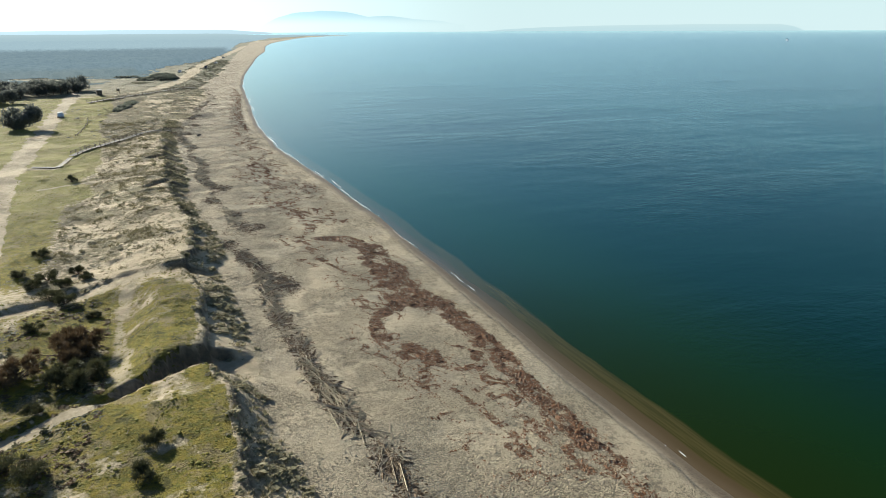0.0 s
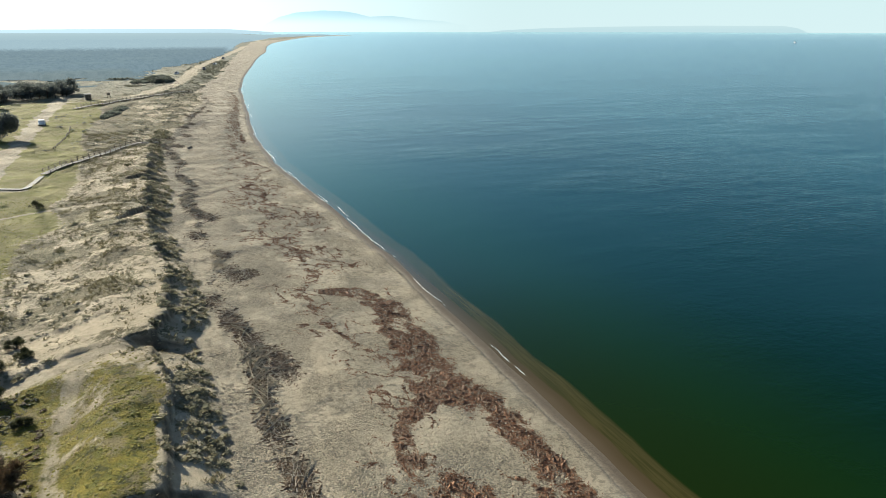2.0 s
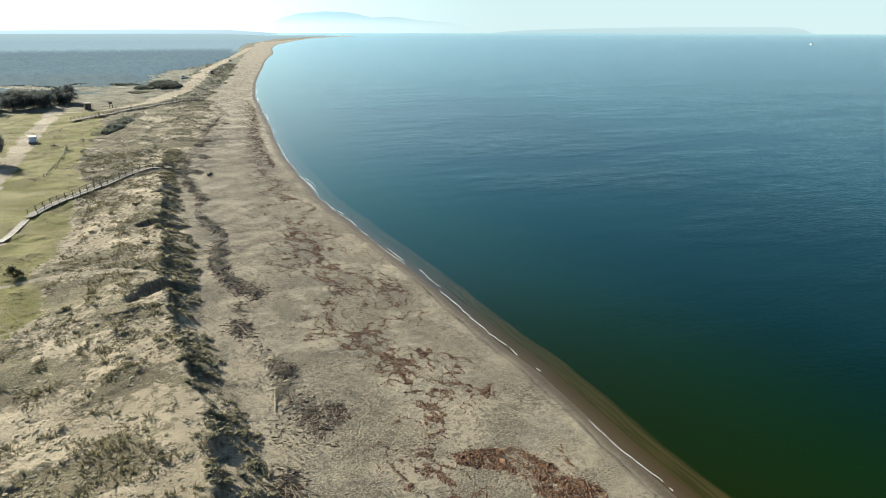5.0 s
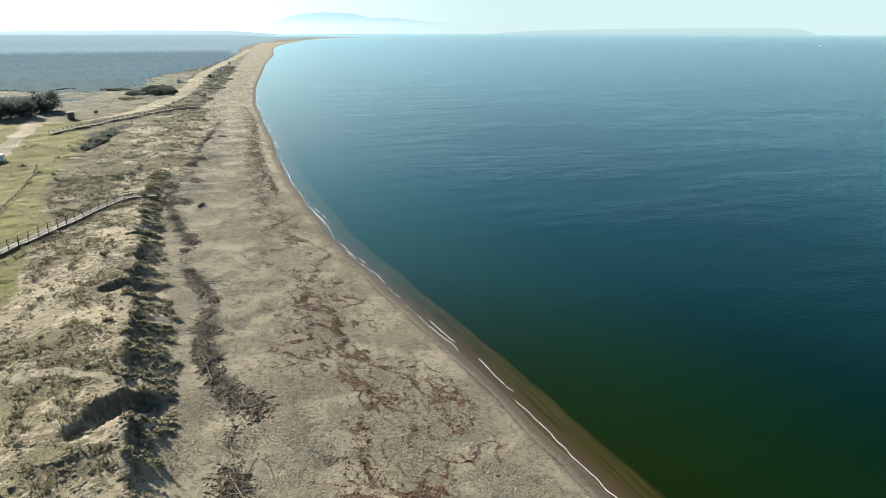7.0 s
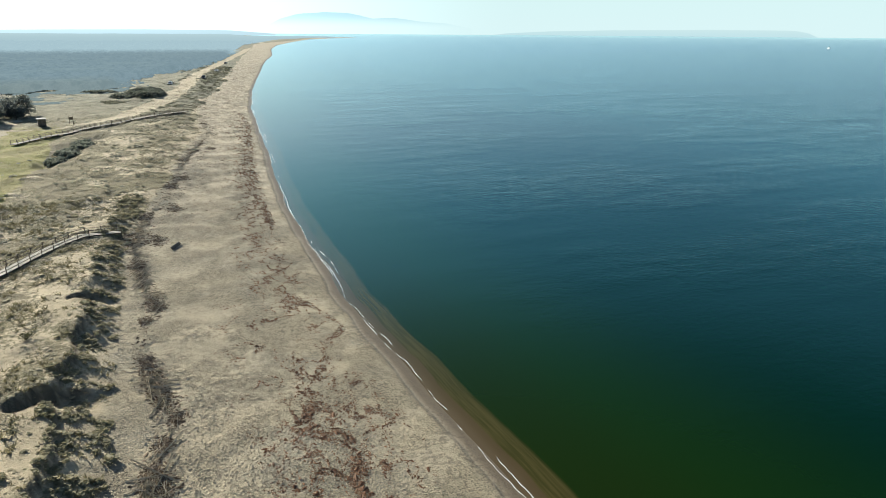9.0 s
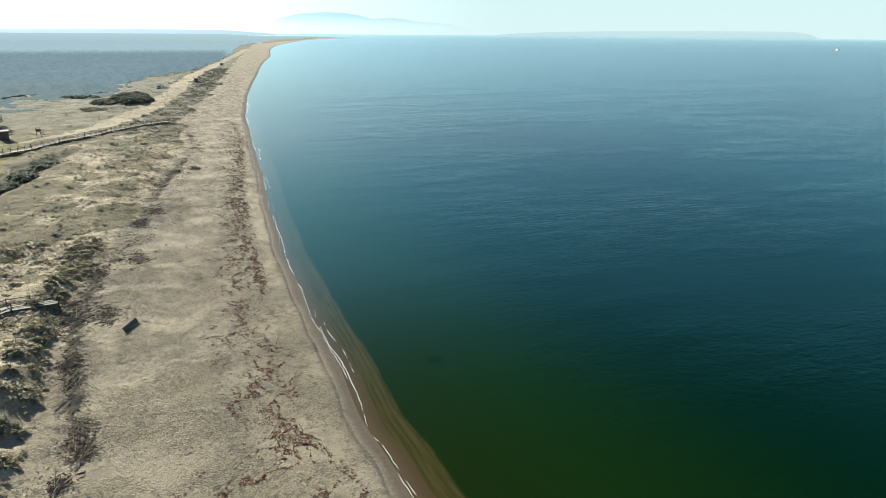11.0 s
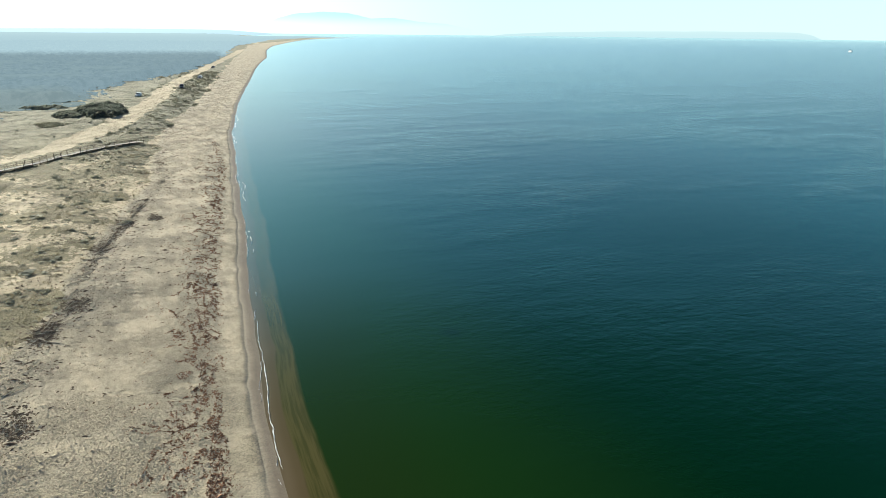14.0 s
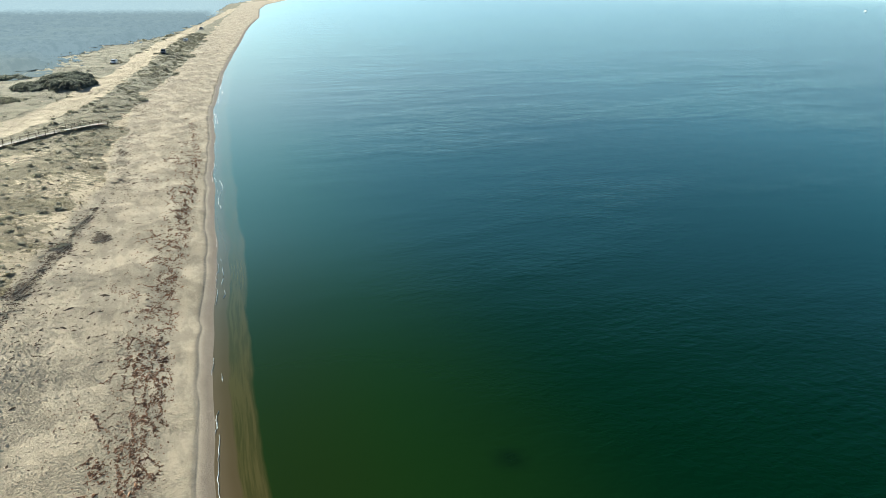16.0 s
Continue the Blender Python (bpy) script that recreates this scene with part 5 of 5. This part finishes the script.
boardwalk("boardwalk", [(8.7, 191.2), (4.4, 189.4), (1.6, 186.2), (-1.0, 182.2), (-3.8, 177), (-8.5, 168.6), (-12.6, 159.5)], 1.3, 0.2, "weathered wooden boardwalk with post-and-rail fence across the dunes")
boardwalk("boardwalk", [(-12.8, 158.9), (-13.9, 150.5), (-14.6, 147.6), (-18.8, 148.6)], 0.9, 0.1, "low plank walkway without rails beside the meadow", rails=False)
boardwalk("boardwalk", [(28.0, 331), (21.4, 325.6), (15.5, 319.6), (10.5, 312), (6.6, 306.4), (1.5, 301), (-3.4, 291.5), (-8.5, 284), (-13.6, 274.8)], 1.6, 0.35, "long wooden boardwalk with pale deck and dark posts")

# ---- barriers of low logs on the meadow ----
def barrier(line, label):
    root = new("log_barrier")
    x0, y0 = line[0]
    root.location = (x0, y0, height1(x0, y0))
    z0 = root.location.z
    tops = []
    for x, y, a in along(line, 2.5):
        z = height1(x, y) - z0
        part("post", tube([(x - x0, y - y0, z - 0.2), (x - x0, y - y0, z + 0.5)], [0.08, 0.075], 6), POST, root)
        tops.append((x - x0, y - y0, z + 0.42))
    part("rail", tube(tops, [0.07] * len(tops), 6), POST, root)
    return tagged(root, label, "barrier")


barrier([(-12.2, 228), (-11.7, 214), (-12.6, 200), (-13.4, 190)], "low dark log barrier on the grass")
barrier([(-34, 160), (-26.5, 163), (-25.4, 152), (-25.6, 146)], "low dark log barrier beside the track")


# ---- hut, sign, vehicles, plank ----
HUT_WALL = plain("hut_boards", ((0.20, 0.165, 0.12), (0.15, 0.12, 0.09)), 0.8, 5.0, 0.01)
HUT_ROOF = plain("hut_roof", ((0.42, 0.40, 0.37), (0.34, 0.33, 0.31)), 0.8, 4.0, 0.01)
WHITE_PAINT = plain("white_car_paint", ((0.74, 0.74, 0.72), (0.68, 0.68, 0.66)), 0.35, 2.0, 0.0, spec=0.5)
GREY_PAINT = plain("grey_car_paint", ((0.10, 0.105, 0.11), (0.07, 0.072, 0.08)), 0.35, 2.0, 0.0, spec=0.5)
RUBBER = plain("tyre_rubber", ((0.025, 0.025, 0.025), (0.035, 0.035, 0.035)), 0.85, 9.0, 0.0)
STEEL = plain("wheel_steel", ((0.45, 0.45, 0.46), (0.35, 0.35, 0.36)), 0.4, 9.0, 0.0, metal=0.9)
GLASS = plain("dark_window_glass", ((0.02, 0.025, 0.028), (0.025, 0.03, 0.03)), 0.08, 2.0, 0.0, spec=0.6)
LAMP = plain("lamp_glass", ((0.75, 0.75, 0.72), (0.65, 0.65, 0.62)), 0.15, 3.0, 0.0, spec=0.6)


def hut(x, y, turn):
    root = new("hut")
    root.matrix_world = pose(x, y, height1(x, y), 0, 0, turn) @ Matrix.Diagonal((0.66, 0.66, 0.85, 1))
    walls = [moved(box(3.0, 0.08, 0.19, 0, s * 1.2, 0.12 + 0.2 * k, 0.012), pose(0, 0, 0)) for k in range(11) for s in (-1, 1)]
    walls += [box(0.08, 2.32, 0.19, s * 1.46, 0, 0.12 + 0.2 * k, 0.012) for k in range(11) for s in (-1, 1)]
    part("wall", joined(*walls), HUT_WALL, root, "brown horizontal board walls")
    part("base", box(3.1, 2.6, 0.14, 0, 0, -0.03, 0.02), POST, root)
    part("roof", moved(box(3.5, 3.0, 0.14, 0, 0, 0, 0.03), pose(0, 0, 2.36, 3, 0, 0)), HUT_ROOF, root, "pale flat roof with a slight fall")
    part("door", box(0.85, 0.06, 1.95, -0.6, -1.27, 0.14, 0.01), POST, root)
    part("shutter", box(1.0, 0.06, 0.8, 0.7, -1.27, 1.1, 0.01), POST, root)
    return tagged(root, "small brown wooden hut with a flat pale roof", "hut")


hut(-10.9, 309.5, 12)


def signpost(x, y):
    root = new("signpost")
    root.location = (x, y, height1(x, y))
    for s in (-0.45, 0.45):
        part("post", tube([(s, 0, -0.2), (s, 0, 2.3), (s, 0, 2.4)], [0.07, 0.065, 0.03], 7), POST, root)
    part("board", box(1.1, 0.06, 0.7, 0, 0.1, 1.4, 0.01), HUT_WALL, root)
    part("cap", moved(box(1.4, 0.4, 0.05, 0, 0.05, 0, 0.01), pose(0, 0, 2.4, 8, 0, 0)), HUT_WALL, root)
    return tagged(root, "wooden notice board on two posts by the track", "signpost")


signpost(-3.8, 311)


def vehicle(name, x, y, turn, paint, label, long=4.4, wide=1.75, high=1.5, van=False):
    """Body lofted from cross-sections along its length; front at +x."""
    root = new(name)
    root.matrix_world = pose(x, y, height1(x, y) - 0.02, 0, 0, turn)
    h, L, W = high, long, wide
    if van:
        side = [(-0.5, 0.35, 0.92), (-0.49, 0.9, 1.0), (-0.2, 0.92, 1.0), (0.22, 0.92, 1.0), (0.34, 0.55, 0.97), (0.48, 0.46, 0.93), (0.5, 0.3, 0.85)]
    else:
        side = [(-0.5, 0.45, 0.85), (-0.46, 0.58, 0.95), (-0.36, 0.95, 0.97), (-0.1, 1.0, 1.0), (0.1, 0.96, 1.0), (0.24, 0.6, 0.99), (0.44, 0.52, 0.94), (0.5, 0.36, 0.85)]
    verts, faces = [], []
    for fx_, ft, fw in side:
        top, w = h * ft, W * 0.5 * fw
        belt = min(top - 0.02, h * 0.56)
        roofw = w * (0.82 if ft > 0.7 else 0.96)
        verts += [(L * fx_, s * q, z) for s, q, z in ((-1, w * 0.94, 0.22), (-1, w, 0.42), (-1, w * 0.98, belt), (-1, roofw, top - 0.03), (-1, roofw * 0.8, top), (1, roofw * 0.8, top), (1, roofw, top - 0.03), (1, w * 0.98, belt), (1, w, 0.42), (1, w * 0.94, 0.22))]
    n = 10
    for i in range(len(side) - 1):
        for k in range(n):
            a, b = i * n + k, i * n + (k + 1) % n
            faces.append((a, b, b + n, a + n))
    faces += [tuple(reversed(range(n))), tuple(range((len(side) - 1) * n, len(side) * n))]
    part("body", (verts, faces), paint, root, smooth=False)
    roof = 0.94 * h
    for s in (-1, 1):
        part("side_window", moved(box(L * 0.42, 0.03, h * 0.24, 0, 0, 0, 0.01), pose(-0.08 * L, s * W * 0.465, h * 0.62, s * 12)), GLASS, root)
    part("windscreen", moved(box(0.03, W * 0.72, h * 0.36, 0, 0, 0, 0.01), pose(L * (0.3 if van else 0.245), 0, h * 0.57, 0, -38 if not van else -33)), GLASS, root)
    part("rear_window", moved(box(0.03, W * 0.68, h * 0.26, 0, 0, 0, 0.01), pose(-L * (0.5 if van else 0.445), 0, h * 0.62, 0, 4 if van else 24)), GLASS, root)
    for fx_ in (-0.31, 0.32):
        for s in (-1, 1):
            tyre = part("wheel", moved(tube([(0, 0, -0.1), (0, 0, -0.08), (0, 0, 0.08), (0, 0, 0.1)], [0.27, 0.32, 0.32, 0.27], 14), pose(L * fx_, s * W * 0.45, 0.32, 90)), RUBBER, root)
            part("rim", moved(tube([(0, 0, -0.02), (0, 0, 0.02)], [0.2, 0.17], 12), pose(L * fx_, s * (W * 0.45 + 0.1), 0.32, -90 * s)), STEEL, tyre)
    for s in (-1, 1):
        part("headlight", box(0.06, 0.28, 0.14, L * 0.49, s * W * 0.33, h * 0.38, 0.02), LAMP, root)
    part("bumper", box(0.14, W * 0.9, 0.2, L * 0.5, 0, 0.26, 0.03), RUBBER, root)
    return tagged(root, label, "van" if van else "car")


vehicle("van", -19.9, 238, 273, WHITE_PAINT, "white van parked on the sandy track", 4.2, 1.75, 1.75, True)
vehicle("car", 49, 484, 260, GREY_PAINT, "dark grey car parked on the sandy clearing", 4.6, 1.9, 1.9)
vehicle("car", 30.4, 454, 255, WHITE_PAINT, "pale car parked at the edge of the clearing", 4.4, 1.8, 1.6)
vehicle("car", 64, 556, 250, WHITE_PAINT, "pale car parked far along the sandy track")
vehicle("car", 83, 660, 250, GREY_PAINT, "dark car parked far along the sandy track")

# heavy sawn board lying among the driftwood
board = new("plank")
board.matrix_world = pose(15.2, 184.0, height1(15.2, 184.0) + 0.14, 55, 0, 62)
# dark face and pale edge put shade and sun into the wood colours
part("panel", box(2.4, 0.40, 0.09, 0, 0, 0, 0.015), POST, board)
part("edge_rail", box(2.4, 0.07, 0.13, 0, 0.23, -0.02, 0.015), PLANK, board, "top edge in paler wood for the sun on it")
tagged(board, "dark weathered wooden panel stranded on the beach", "plank")

# ---- a small boat far out ----
HULL = plain("white_hull", ((0.75, 0.75, 0.74), (0.7, 0.7, 0.7)), 0.4, 3.0, 0.0)
boat = new("boat")
boat.matrix_world = pose(1195, 965, 0, 0, 0, 66)
ring = []
for fx_, w, z in ((-4, 1.2, 0), (0, 1.5, 0), (3, 1.0, 0), (4.8, 0.05, 0.2)):
    ring += [(fx_, -w * 0.7, -0.3), (fx_, -w, 0.9 + z), (fx_, w, 0.9 + z), (fx_, w * 0.7, -0.3)]
faces = [(i * 4 + k, i * 4 + (k + 1) % 4, i * 4 + 4 + (k + 1) % 4, i * 4 + 4 + k) for i in range(3) for k in range(4)] + [(3, 2, 1, 0), (12, 13, 14, 15)]
part("hull", (ring, faces), HULL, boat)
part("cabin", box(2.6, 1.8, 1.5, -0.5, 0, 0.9, 0.15), HULL, boat)
tagged(boat, "small white motor boat far out on the gulf", "boat")
